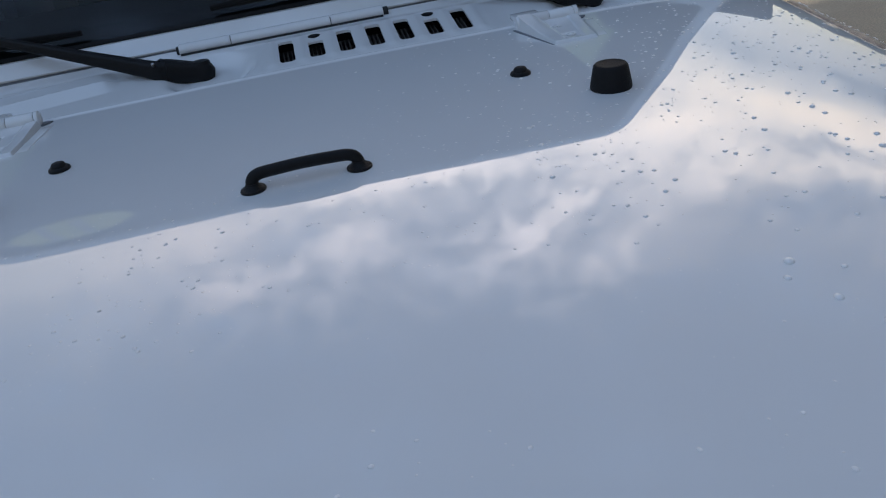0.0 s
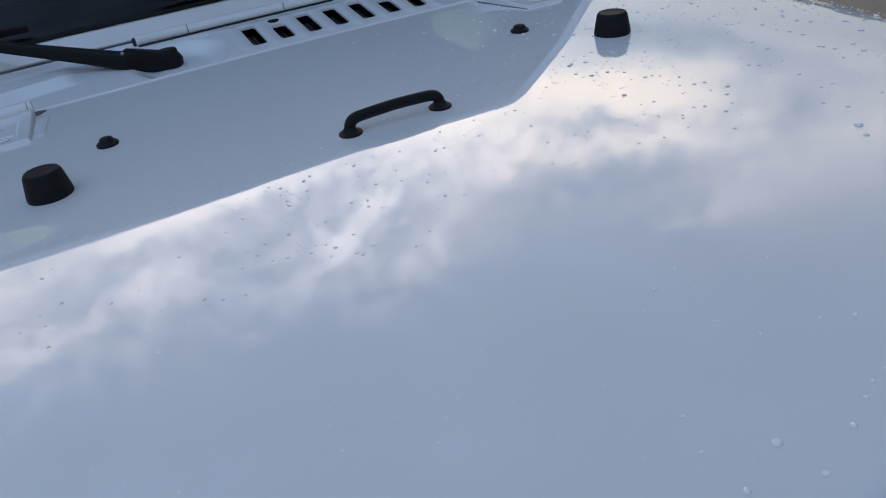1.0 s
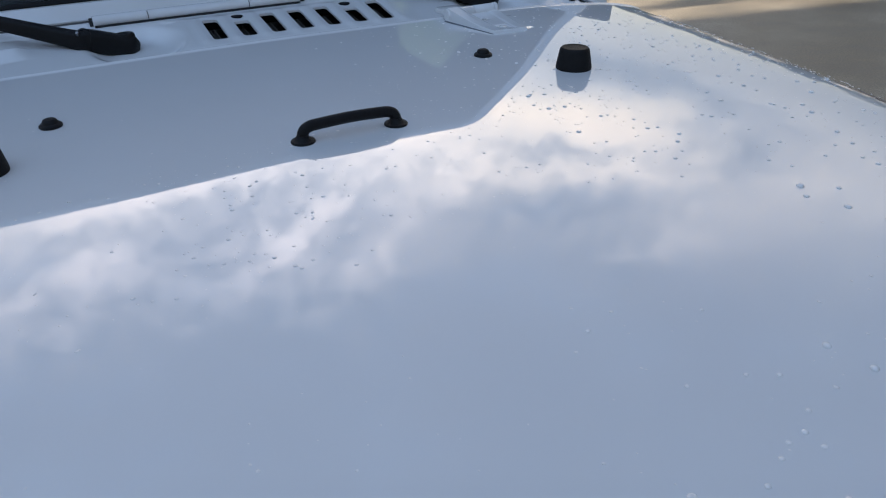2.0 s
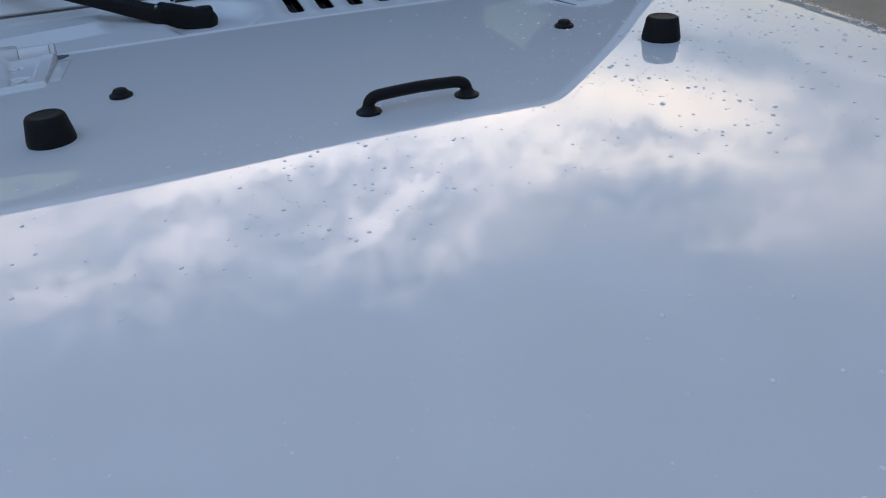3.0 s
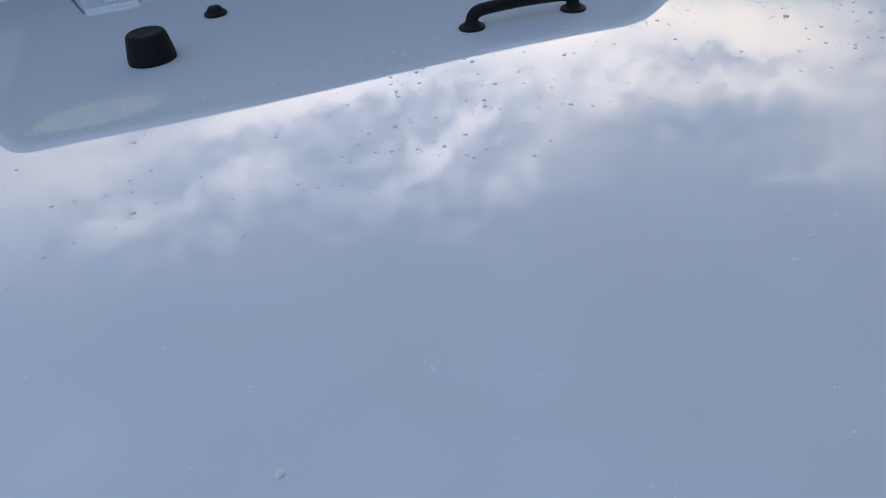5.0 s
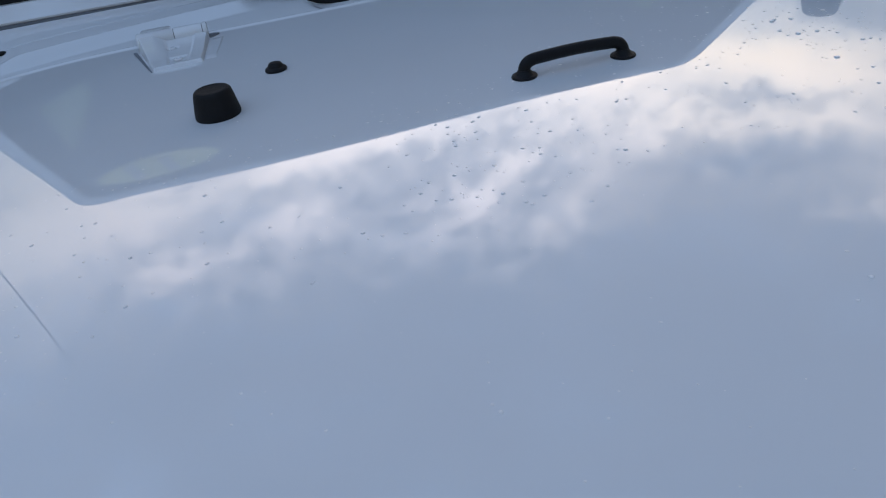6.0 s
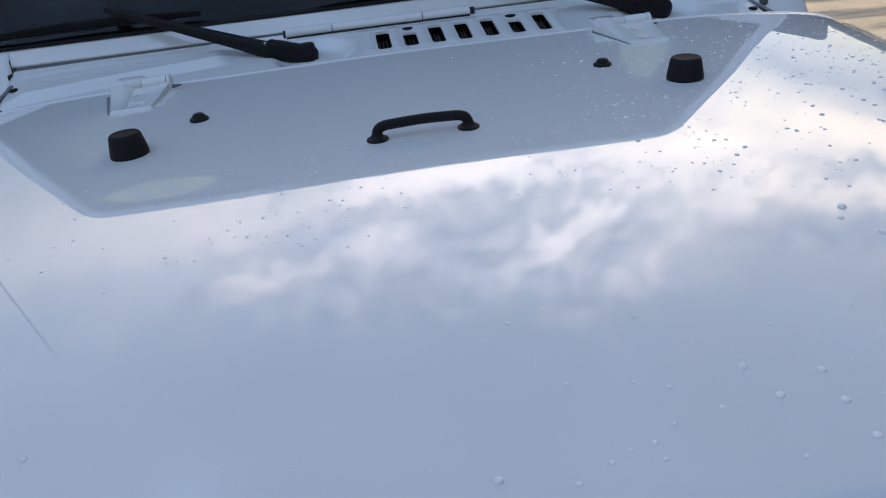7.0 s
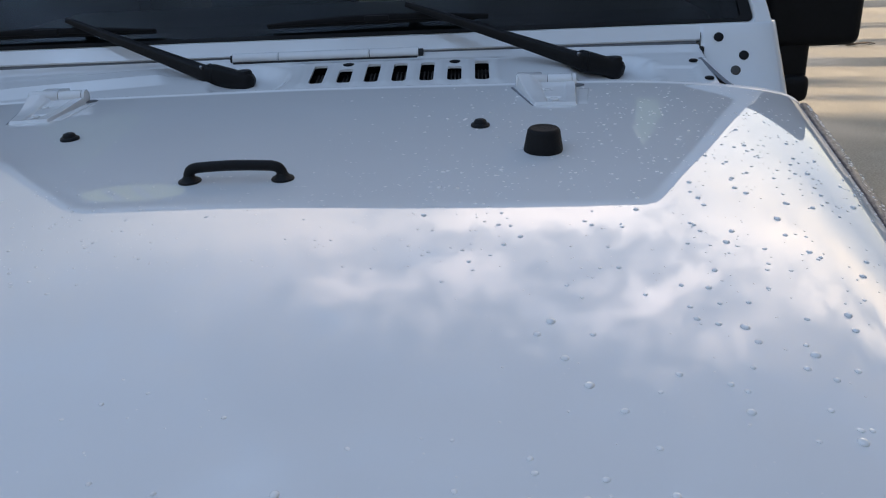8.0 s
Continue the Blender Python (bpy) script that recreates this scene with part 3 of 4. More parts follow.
def cowl_z(x, y):
    y0 = REAR(x)
    q = max(0.0, min(1.0, (y - y0) / (COWL_BACK - y0)))
    z0 = 1.102 - 0.016 * (x / 0.65) ** 2
    z = z0 + (1.1455 - 0.004 * (x / 0.65) ** 2 - z0) * q
    step = lambda a, b, t: (lambda s: s * s * (3 - 2 * s))(max(0.0, min(1.0, (t - a) / (b - a))))
    # long pressed pad on the passenger side, with a stepped ridge
    inside = step(-0.645, -0.60, x) * (1 - step(-0.292, -0.262, x))
    line = 0.549 + 0.085 * (x + 0.573)
    foot = line - 0.030
    z += inside * (0.0090 * max(0.0, min(1.0, (y - foot) / (line - 0.003 - foot))) - 0.0038 * step(line - 0.002, line + 0.004, y)) * (1 - step(0.606, 0.645, y))
    z -= inside * 0.0016 * step(line + 0.034, line + 0.039, y) * (1 - step(0.606, 0.645, y))
    # the pad under the vents
    pad = step(-0.075, -0.045, x) * (1 - step(0.300, 0.335, x)) * step(0.470, 0.495, y) * (1 - step(0.600, 0.625, y))
    z += 0.003 * pad
    # ribs between the slots
    rib = ((x + 0.006) * 6 / 0.277 + 0.5) % 1.0
    if -0.04 < x < 0.305:
        z += 0.0028 * math.exp(-(min(rib, 1 - rib) / 0.16) ** 2) * step(0.492, 0.512, y) * (1 - step(0.592, 0.612, y))
    # dish round the driver's wiper pivot
    z -= 0.016 * ease(1.3 * (1 - ((x - 0.495) / 0.085) ** 2 - ((y - 0.545) / 0.070) ** 2))
    # pressed fold beside it, and the crease that runs on to the corner
    z += 0.0050 * math.exp(-((x - 0.553) / 0.011) ** 2) * step(0.515, 0.535, y) * (1 - step(0.575, 0.592, y))
    z -= 0.0030 * step(0.560, 0.580, x) * (1 - step(0.622, 0.632, x)) * (1 - step(0.562, 0.568, y))
    z += 0.0022 * step(-0.003, 0.003, x - 0.609 - 0.42 * (y - 0.518)) * (1 - step(0.590, 0.600, y))
    z -= 0.016 * ease(1.3 * (1 - ((x + 0.125) / 0.075) ** 2 - ((y - 0.545) / 0.070) ** 2))
    return z


def make_cowl():
    us = [-0.652 + 1.304 * k / 260 for k in range(261)]
    vs = [k / 110 for k in range(111)]
    def f(u, v):
        y0 = REAR(u) - 0.02
        y = y0 + (COWL_BACK - y0) * v
        return (u, y, cowl_z(u, y))
    cowl = part("cowl", shell(us, vs, f, 0.004), WHITE, car, "white cowl panel with seven dark vent slots")
    cutters = []
    for k in range(7):
        x = -0.006 + 0.277 * k / 6
        short = k in (1, 5)
        y0, y1 = 0.512, 0.572 if short else 0.592
        m = Matrix.Translation((x, (y0 + y1) / 2, 1.08))
        cutters.append(part("cutter", slab(rounded(0.0235, y1 - y0, 0.006), 0.1, m), DARK))
        if short:
            cutters.append(part("cutter", slab([(0.0098 * math.cos(a), 0.0090 * math.sin(a)) for a in (2 * math.pi * j / 16 for j in range(16))], 0.1, Matrix.Translation((x, 0.594, 1.08))), DARK))
    cut(cowl, cutters)
    for k in (1, 5):
        x = -0.006 + 0.277 * k / 6
        # black cap added in the round hole to stand for its dark inside
        part("vent_hole_cap", lathe([(0.0097, -0.004), (0.0097, 0.002), (0.007, 0.0028)], Matrix.Translation((x, 0.594, cowl_z(x, 0.594) - 0.0014)), 20), DASH, cowl, "round black plug")
    # dark duct with upright fins below the slots
    part("vent_duct", block((0.36, 0.15, 0.004), (0.13, 0.55, 1.082), 0), DARK, cowl)
    for k in range(7):
        x = -0.006 + 0.277 * k / 6
        for dx in (-0.0065, 0.0, 0.0065):
            part("vent_fin", block((0.0016, 0.085, 0.020), (x + dx, 0.552, 1.106), 0, pose(0, 0, 0, 9, 0, 0)), FINS, cowl)
    return cowl


cowl = make_cowl()

# ---- windshield frame ----
RAKE = 0.60
SHIELD = lambda z: 0.67 + (z - 1.175) * RAKE
TOP = 1.583


def shield_pose(x, z, lift=0.0):
    """Pose on the windshield's plane: x across, y up the glass, z out of it."""
    up = Vector((0, RAKE, 1)).normalized()
    ax = Vector((1, 0, 0))
    n = ax.cross(up)
    m = Matrix((ax, up, n)).transposed().to_4x4()
    return Matrix.Translation(Vector((x, SHIELD(z), z)) + n * lift) @ m


def make_windshield():
    base = shield_pose(0, 1.150)
    up = math.sqrt(1 + RAKE * RAKE)
    high = (TOP - 1.150) * up
    def ring(w0, w1, h0, h1, r, bulge, head):
        """Trapezium with rounded corners: half widths at the foot and head, heights."""
        c = [(-w0, h0), (w0, h0), (w1 - 0.020, h1), (-w1 - 0.016, h1)]
        out = []
        for k in range(4):
            p, a, b = Vector(c[k]), Vector(c[k - 1]), Vector(c[(k + 1) % 4])
            da, db = (a - p).normalized(), (b - p).normalized()
            for j in range(7):
                t = j / 6
                q = r if k < 2 else head
                s, e = p + da * q, p + db * q
                q = s * (1 - t) ** 2 + p * 2 * t * (1 - t) + e * t * t
                out.append(q)
            if k == 2:
                for j in range(1, 12):
                    q = out[-1].lerp(Vector((-w1 - 0.016 + head, h1)), 1 / (13 - j))
                    out.append(q)
        for q in out:
            if q.y > (h0 + h1) / 2:
                q.y += bulge * max(0.0, 1 - (q.x / w1) ** 2)
        return out
    outer = ring(0.788, 0.712, -0.002, high, 0.03, 0.0433, 0.055)
    glass = ring(0.752, 0.684, 0.031, high - 0.030, 0.012, 0.042, 0.035)
    bm = bmesh.new()
    n = len(outer)
    layers = []
    for line, z in ((outer, -0.05), (outer, -0.002), ([p.lerp(q, 0.06) for p, q in zip(outer, glass)], 0.0), ([p.lerp(q, 0.85) for p, q in zip(outer, glass)], 0.0), (glass, -0.006), (glass, -0.05)):
        layers.append([bm.verts.new(base @ Vector((p.x, p.y, z))) for p in line])
    for a, b in zip(layers, layers[1:] + layers[:1]):
        for k in range(n):
            j = (k + 1) % n
            bm.faces.new((a[k], a[j], b[j], b[k]))
    frame_ = part("windshield_frame", bm, WHITE, car, "white painted windshield frame")
    bm = bmesh.new()
    a = [bm.verts.new(base @ Vector((p.x * 1.004, p.y, -0.007))) for p in glass]
    bm.faces.new(a)
    pane = part("windshield_glass", bm, GLASS, car, "tinted dark windshield glass", smooth=False)
    if pane.data.polygons[0].normal.y > 0:
        pane.data.flip_normals()
    pane.visible_shadow = False
    # black seal round the glass
    seal = bmesh.new()
    ins = [p.lerp(Vector((0, high * 0.5)), 0.028) for p in glass]
    lay = [[seal.verts.new(base @ Vector((p.x, p.y, z))) for p in line] for line, z in ((glass, -0.006), (glass, -0.003), (ins, -0.003), (ins, -0.0065))]
    for a, b in zip(lay, lay[1:] + lay[:1]):
        for k in range(n):
            j = (k + 1) % n
            seal.faces.new((a[k], a[j], b[j], b[k]))
    part("windshield_seal", seal, RUBBER, frame_, "black rubber seal")
    # oval sticker inside the head of the glass
    oval = [(0.125 * math.cos(a), 0.046 * math.sin(a)) for a in (2 * math.pi * k / 40 for k in range(40))]
    place = shield_pose(-0.535, 1.508, -0.0065)
    st = part("sticker", slab(oval, 0.0015, place), CREAM, car, "yellow oval sticker with two grey bars")
    for k, (x, w) in enumerate(((-0.036, 0.022), (0.034, 0.022))):
        part("bar", slab([(x - w - 0.005, -0.034), (x - 0.005, -0.034), (x + 0.005, 0.034), (x - w + 0.005, 0.034)], 0.003, place), GREY, st)


make_windshield()


def make_cowl_sides():
    """The frame's feet: panels that run from the pillar down and forward to the hood's rear corner."""
    for s in (-1, 1):
        us = [0.0, 0.02, 0.06, 0.3, 0.6, 0.88, 0.94, 0.98, 1.0]
        zs = [1.173, 1.172, 1.168, 1.15, 1.12, 1.09, 1.06, 1.03, 0.98]
        def f(u, z):
            x = 0.656 + (0.136 + 0.010 * (1.173 - z) / 0.12) * u
            soft = max(0.0, (u - 0.88) / 0.12) ** 2 * 0.016 + max(0.0, (0.04 - u) / 0.04) ** 2 * 0.004 + max(0.0, (z - 1.17) / 0.003) ** 2 * 0.003
            return (s * x, SHIELD(z) - 0.004 + soft, z)
        foot = part("pillar_foot", shell(us, zs, f, 0.02, Vector((0, 1, 0))), WHITE, car, "white pillar foot with black plugs")
        n = Vector((0, -0.857, 0.514))
        for x, z, mat in ((0.687, 1.150, RUBBER), (0.728, 1.120, RUBBER), (0.712, 1.097, FINS)):
            c = Vector((s * x, SHIELD(z), z))
            q = Matrix.Translation(c - n * 0.001) @ n.to_track_quat("Z", "Y").to_matrix().to_4x4()
            part("plug", lathe([(0.0085, 0.0), (0.0085, 0.0055), (0.0070, 0.0068), (0.004, 0.0070)], q, 20), mat, foot, "round black plug" if mat is RUBBER else "")
        for x, y in ((0.640, 0.517), (0.629, 0.585)) if s > 0 else ((0.644, 0.507), (0.634, 0.575)):
            q = Matrix.Translation((s * x, y, cowl_z(s * x, y) - 0.001))
            part("plug", lathe([(0.0075, 0.0), (0.0075, 0.003), (0.0055, 0.0042), (0.003, 0.0044)], q, 18), RUBBER, cowl, "round black plug")
        # slot at the foot of the panel's seam
        part("cowl_corner", block((0.08, 0.16, 0.04), (s * 0.685, 0.540, 1.050), 0.010), WHITE, foot)
        # the foot's lower fold runs forward to the hood's corner; a wide joint parts it from the cowl
        fold = [(0.645, 0.594, 1.1265), (0.651, 0.562, 1.1185), (0.656, 0.530, 1.1125), (0.664, 0.500, 1.1045), (0.674, 0.455, 1.0985), (0.682, 0.400, 1.088)]
        back = [(0.656, 0.638, 1.120), (0.670, 0.628, 1.106), (0.690, 0.617, 1.090), (0.712, 0.600, 1.072), (0.740, 0.575, 1.05), (0.770, 0.540, 1.02)]
        sheet = lambda u, v: Matrix.Diagonal((s, 1, 1)) @ Vector(fold[u]).lerp(Vector(back[u]), v)
        part("corner_fold", shell(range(6), [0.0, 0.04, 0.3, 0.7, 1.0], sheet, 0.003), WHITE, foot)
        part("corner_joint", sweep(spline([(s * (x - 0.002), y, z + 0.0005) for x, y, z in fold], 4), 0.0042, 10, (1.0, 0.4)), JOINT, foot, "grey joint between the cowl and the pillar foot")
        part("seam_gap", block((0.006, 0.012, 0.036), (s * 0.6540, 0.632, 1.122), 0.001), DARK, foot)
        part("seam_line", block((0.0008, 0.003, 0.022), (s * 0.6550, 0.651, 1.150), 0), DARK, foot)


make_cowl_sides()


def make_shield_hinge():
    """Long folding hinge in the middle of the windshield's foot."""
    y, z, r = 0.639, 1.1465, 0.0105
    rod = new("windshield_hinge")
    rod.parent = car
    rod["label"] = "long white round hinge along the windshield's foot"
    ends = (-0.174, -0.0905, 0.0725, 0.160)
    for a, b in zip(ends, ends[1:]):
        part("knuckle", sweep([(a + 0.0006, y, z), (a + 0.0018, y, z), (b - 0.0018, y, z), (b - 0.0006, y, z)], [r - 0.001, r, r, r - 0.001], 24), SATIN, rod)
    part("pin", sweep([(-0.178, y, z), (0.168, y, z)], 0.0075, 14), DARK, rod, "dark hinge pin")


make_shield_hinge()
# shade in the crease under the rod, laid on as a dark strip
part("hinge_shade", sweep([(x, 0.6268, cowl_z(x, 0.6268) + 0.0010) for x in (-0.172 + 0.33 * k / 24 for k in range(25))], 0.0021, 8), DARK, cowl, "dark strip standing for the shade under the hinge")
# strip added behind the cowl's rear gap so that the groove reads dark
part("groove_shade", sweep([(-0.650, 0.664, 1.1405), (0.650, 0.664, 1.1405)], 0.0085, 12), JOINT, cowl, "grey strip added behind the cowl's gap for the groove's shade")


# ---- wipers ----
def make_wiper(px, knee, lift_end, tip_a, tip_b):
    """Wiper: the pivot cap in the cowl, the arm that rises over the frame, and the blade along the glass's foot."""
    w = new("wiper")
    w.parent = car
    w["label"] = "black windshield wiper parked along the glass"
    piv = Vector((px, 0.566, 1.121))
    k = Vector(knee)
    e = Vector(lift_end)
    d = (k - piv).normalized()
    arm = [k - d * 0.012, k, k.lerp(e, 0.25), k.lerp(e, 0.55), k.lerp(e, 0.85), e]
    part("arm", sweep(spline(arm, 5), [0.0190 - 0.0142 * (i / 25) ** 0.6 for i in range(26)], 20, (0.95, 0.95), square=0.45), PLASTIC, w)
    part("knuckle", sweep(spline([piv - d * 0.018, piv, piv.lerp(k, 0.55), k - d * 0.008], 5), [0.0080, 0.0118, 0.0148, 0.0166, 0.0172, 0.0168, 0.0160, 0.0160, 0.0164, 0.0168, 0.0172, 0.0174, 0.0176, 0.0176, 0.0170, 0.0160], 20, (0.95, 0.98), square=0.5), PLASTIC, w)
    part("pivot", lathe([(0.0135, -0.03), (0.0148, 0.004), (0.0145, 0.0160), (0.0125, 0.0186), (0.005, 0.0196)], Matrix.Translation(piv), 24), PLASTIC, w)
    part("rivet", lathe([(0.0026, -0.004), (0.0026, 0.0012), (0.0016, 0.0020)], Matrix.Translation(k + Vector((0.002, -0.0165, 0.0125))) @ Vector((0, -0.75, 0.66)).to_track_quat("Z", "Y").to_matrix().to_4x4(), 10), STEEL, w, "small bright rivet")
    a, b = Vector(tip_a), Vector(tip_b)
    part("blade", sweep([a.lerp(b, i / 12) + Vector((0, -0.003, 0.006)) * math.sin(math.pi * i / 12) for i in range(13)], [0.0028 + 0.0022 * math.sin(math.pi * i / 12) for i in range(13)], 8, (0.9, 1.2)), DASH, w)
    n = Vector((0, 0.857, -0.514))
    part("rubber_edge", sweep([a.lerp(b, i / 6) + n * 0.005 for i in range(7)], 0.0028, 6, (0.6, 1.6)), RUBBER, w)
    m = a.lerp(b, 0.5)
    part("clip", block((0.045, 0.010, 0.012), m + Vector((0, -0.006, 0.004)), 0.004), DASH, w)


make_wiper(0.492, (0.429, 0.563, 1.138), (0.140, 0.664, 1.228), (-0.112, 0.665, 1.200), (0.285, 0.668, 1.203))
make_wiper(-0.138, (-0.206, 0.563, 1.139), (-0.475, 0.664, 1.224), (-0.715, 0.665, 1.200), (-0.317, 0.666, 1.200))


# ---- antenna ----
def make_antenna():
    a = new("antenna")
    a.parent = car
    a["label"] = "thin black whip antenna on the cowl side"
    foot = Vector((-0.835, 0.625, 1.045))
    whip = spline([foot, (-0.845, 0.628, 1.20), (-0.852, 0.628, 1.38), (-0.825, 0.604, 1.54), (-0.772, 0.557, 1.771)], 5)
    part("mast", sweep(whip, [0.0022 - 0.0007 * k / 20 for k in range(21)], 8, up=Vector((0, 1, 0))), POWDER, a)
    part("bracket", block((0.09, 0.05, 0.02), foot + Vector((0.022, 0, -0.012)), 0.006), PLASTIC, a)
    part("socket", lathe([(0.016, 0.0), (0.015, 0.012), (0.009, 0.020), (0.006, 0.045), (0.0045, 0.048)], Matrix.Translation(foot - Vector((0, 0, 0.005))), 18), PLASTIC, a)


make_antenna()


# ---- mirrors ----
def make_mirror(s):
    m = new("side_mirror")
    m.parent = car
    m["label"] = "black plastic side mirror"
    part("housing", block((0.190, 0.085, 0.125), (s * 0.920, 0.875, 1.158), 0.026, seg=5), PLASTIC, m)
    part("arm", block((0.075, 0.060, 0.120), (s * 0.885, 0.870, 1.070), 0.020, seg=4), PLASTIC, m)
    part("foot", block((0.105, 0.080, 0.055), (s * 0.872, 0.865, 1.015), 0.02, seg=4), PLASTIC, m)
    part("mirror_glass", block((0.125, 0.004, 0.10), (s * 0.940, 0.919, 1.158), 0.001), STEEL, m, "silvered mirror glass")


for s in (-1, 1):
    make_mirror(s)


# ---- body, cabin and wheels ----
def make_body():
    # tub sides with the door sills, and the nose under the hood
    part("engine_bay", block((1.20, 0.98, 0.50), (0, -0.07, 0.78), 0.03), DARK, car, "dark space under the hood")
    part("grille", block((1.16, 0.06, 0.50), (0, -0.57, 0.76), 0.025), WHITE, car, "plain white front panel")
    for s in (-1, 1):
        part("body_side", block((0.06, 2.75, 0.62), (s * 0.765, 1.98, 0.735), 0.02), WHITE, car, "white body side")
        part("cowl_side", block((0.07, 0.30, 0.56), (s * 0.755, 0.53, 0.76), 0.02), WHITE, car)
        part("fender", block((0.28, 0.92, 0.05), (s * 0.77, -0.13, 0.80), 0.02), PLASTIC, car, "black plastic fender")
        # door top: pane, beltline, mirror corner
        place = Matrix(((0, 0, 1, s * 0.725), (1, 0, 0, 0), (0, 1, 0, 0), (0, 0, 0, 1)))
        part("side_window", slab([(0.90, 1.28), (1.66, 1.28), (1.66, 1.50), (1.00, 1.50)], 0.004, place), SIDE_GLASS, car, "clear side window", smooth=False).visible_shadow = False
        place = Matrix(((0, 0, 1, s * 0.735 - 0.010), (1, 0, 0, 0), (0, 1, 0, 0), (0, 0, 0, 1)))
        belt = [(1.510, 1.52), (1.505, 1.431), (1.167, 1.328), (1.110, 1.354), (1.00, 1.328)] if s > 0 else [(1.475, 1.44), (1.409, 1.411), (0.915, 1.298)]
        part("door_panel", slab([(0.70, 1.04), (1.66, 1.04), (1.66, 1.53)] + belt + [(0.80, 1.28)], 0.02, place), DASH, car, "black inner door panel", smooth=False)
        head = [(1.175, 1.470), (1.06, 1.53)] if s > 0 else [(1.02, 1.450), (1.00, 1.56)]
        place = Matrix(((0, 0, 1, s * (0.712 if s > 0 else 0.735) - 0.010), (1, 0, 0, 0), (0, 1, 0, 0), (0, 0, 0, 1)))
        part("door_corner", slab([(0.80, 1.28), belt[-1]] + head + [(0.93, head[1][1])], 0.02, place), DASH, car, smooth=False)
        for y in (1.81, 3.30):
            part("roof_post", block((0.05, 0.36 if y < 2 else 0.08, 0.60), (s * 0.715, y, 1.30), 0.012), DASH, car)
        part("roof_rail", block((0.07, 2.40, 0.14), (0.658 if s > 0 else -0.690, 2.15, 1.518), 0.02), DASH, car)
        part("door_top", block((0.06, 1.70, 0.42), (s * 0.745, 2.50, 1.245), 0.02), DASH, car, "black inner door top")
        part("front_post", sweep([(s * 0.755, 0.715, 1.10), (0.660 if s > 0 else -0.680, 0.962, 1.560)], 0.024, 12), DASH, car)
        for y in (-0.13, 2.60):
            tyre = part("wheel", lathe([(0.20, -0.12), (0.36, -0.12), (0.395, -0.09), (0.40, -0.03), (0.40, 0.03), (0.395, 0.09), (0.36, 0.12), (0.20, 0.12)], pose(s * 0.76, y, 0.40, 0, 90, 0), 48), TYRE, car, "black off-road tyre on a steel rim")
            part("rim", lathe([(0.205, -0.10), (0.205, 0.10), (0.17, 0.105), (0.06, 0.09), (0.05, 0.11)], pose(s * 0.76, y, 0.40, 0, 90, 0), 32), STEEL, tyre)
    def roof(u, v):
        y = 0.925 + 2.42 * v
        return (u, y, 1.578 + 0.03 * (1 - (u / 0.68) ** 2))
    part("roof", shell([-0.68 + 1.36 * k / 16 for k in range(17)], [k / 12 for k in range(13)], roof, 0.03), DASH, car, "black roof panel")
    part("tail", block((1.50, 0.06, 0.62), (0, 3.33, 0.735), 0.02), WHITE, car, "white tail panel")
    part("floor_pan", block((1.46, 2.75, 0.06), (0, 1.98, 0.50), 0.01), DARK, car)
    part("dashboard", block((1.44, 0.42, 0.30), (0, 0.99, 1.035), 0.05, seg=4), DASH, car, "black dashboard")
    part("bulkhead", block((1.44, 0.05, 0.55), (0, 0.66, 0.83), 0.01), DARK, car)
    # steering wheel
    q = pose(0.37, 1.27, 1.12, 62, 0, 0)
    pts = [q @ Vector((0.185 * math.cos(a), 0.185 * math.sin(a), 0)) for a in (2 * math.pi * k / 36 for k in range(37))]
    wheel = part("steering_wheel", sweep(pts, 0.015, 10), DASH, car, "black steering wheel")
    part("hub", lathe([(0.07, -0.02), (0.075, 0.01), (0.05, 0.035)], q, 24), DASH, wheel)
    part("spoke", block((0.34, 0.03, 0.015), (0, 0, 0), 0.004, q), DASH, wheel)
    for x in (-0.37, 0.37):
        seat = new("seat")
        seat.parent = car
        seat["label"] = "charcoal cloth front seat"
        part("cushion", block((0.50, 0.52, 0.16), (x, 1.66, 0.80), 0.05, seg=4), CLOTH, seat)
        part("backrest", block((0.48, 0.14, 0.62), (x, 1.98, 1.13), 0.05, pose(0, 0, 0, -12, 0, 0), seg=4), CLOTH, seat)
        part("headrest", block((0.26, 0.10, 0.18), (x, 2.06, 1.50), 0.04, pose(0, 0, 0, -10, 0, 0), seg=4), CLOTH, seat)
    for x in (-0.62, 0.62):
        part("sport_bar", sweep(spline([(x, 2.25, 0.85), (x, 2.25, 1.40), (x * 0.97, 2.24, 1.54), (x * 0.9, 2.2, 1.57), (0, 2.2, 1.575)], 5), 0.034, 12), DASH, car)


make_body()


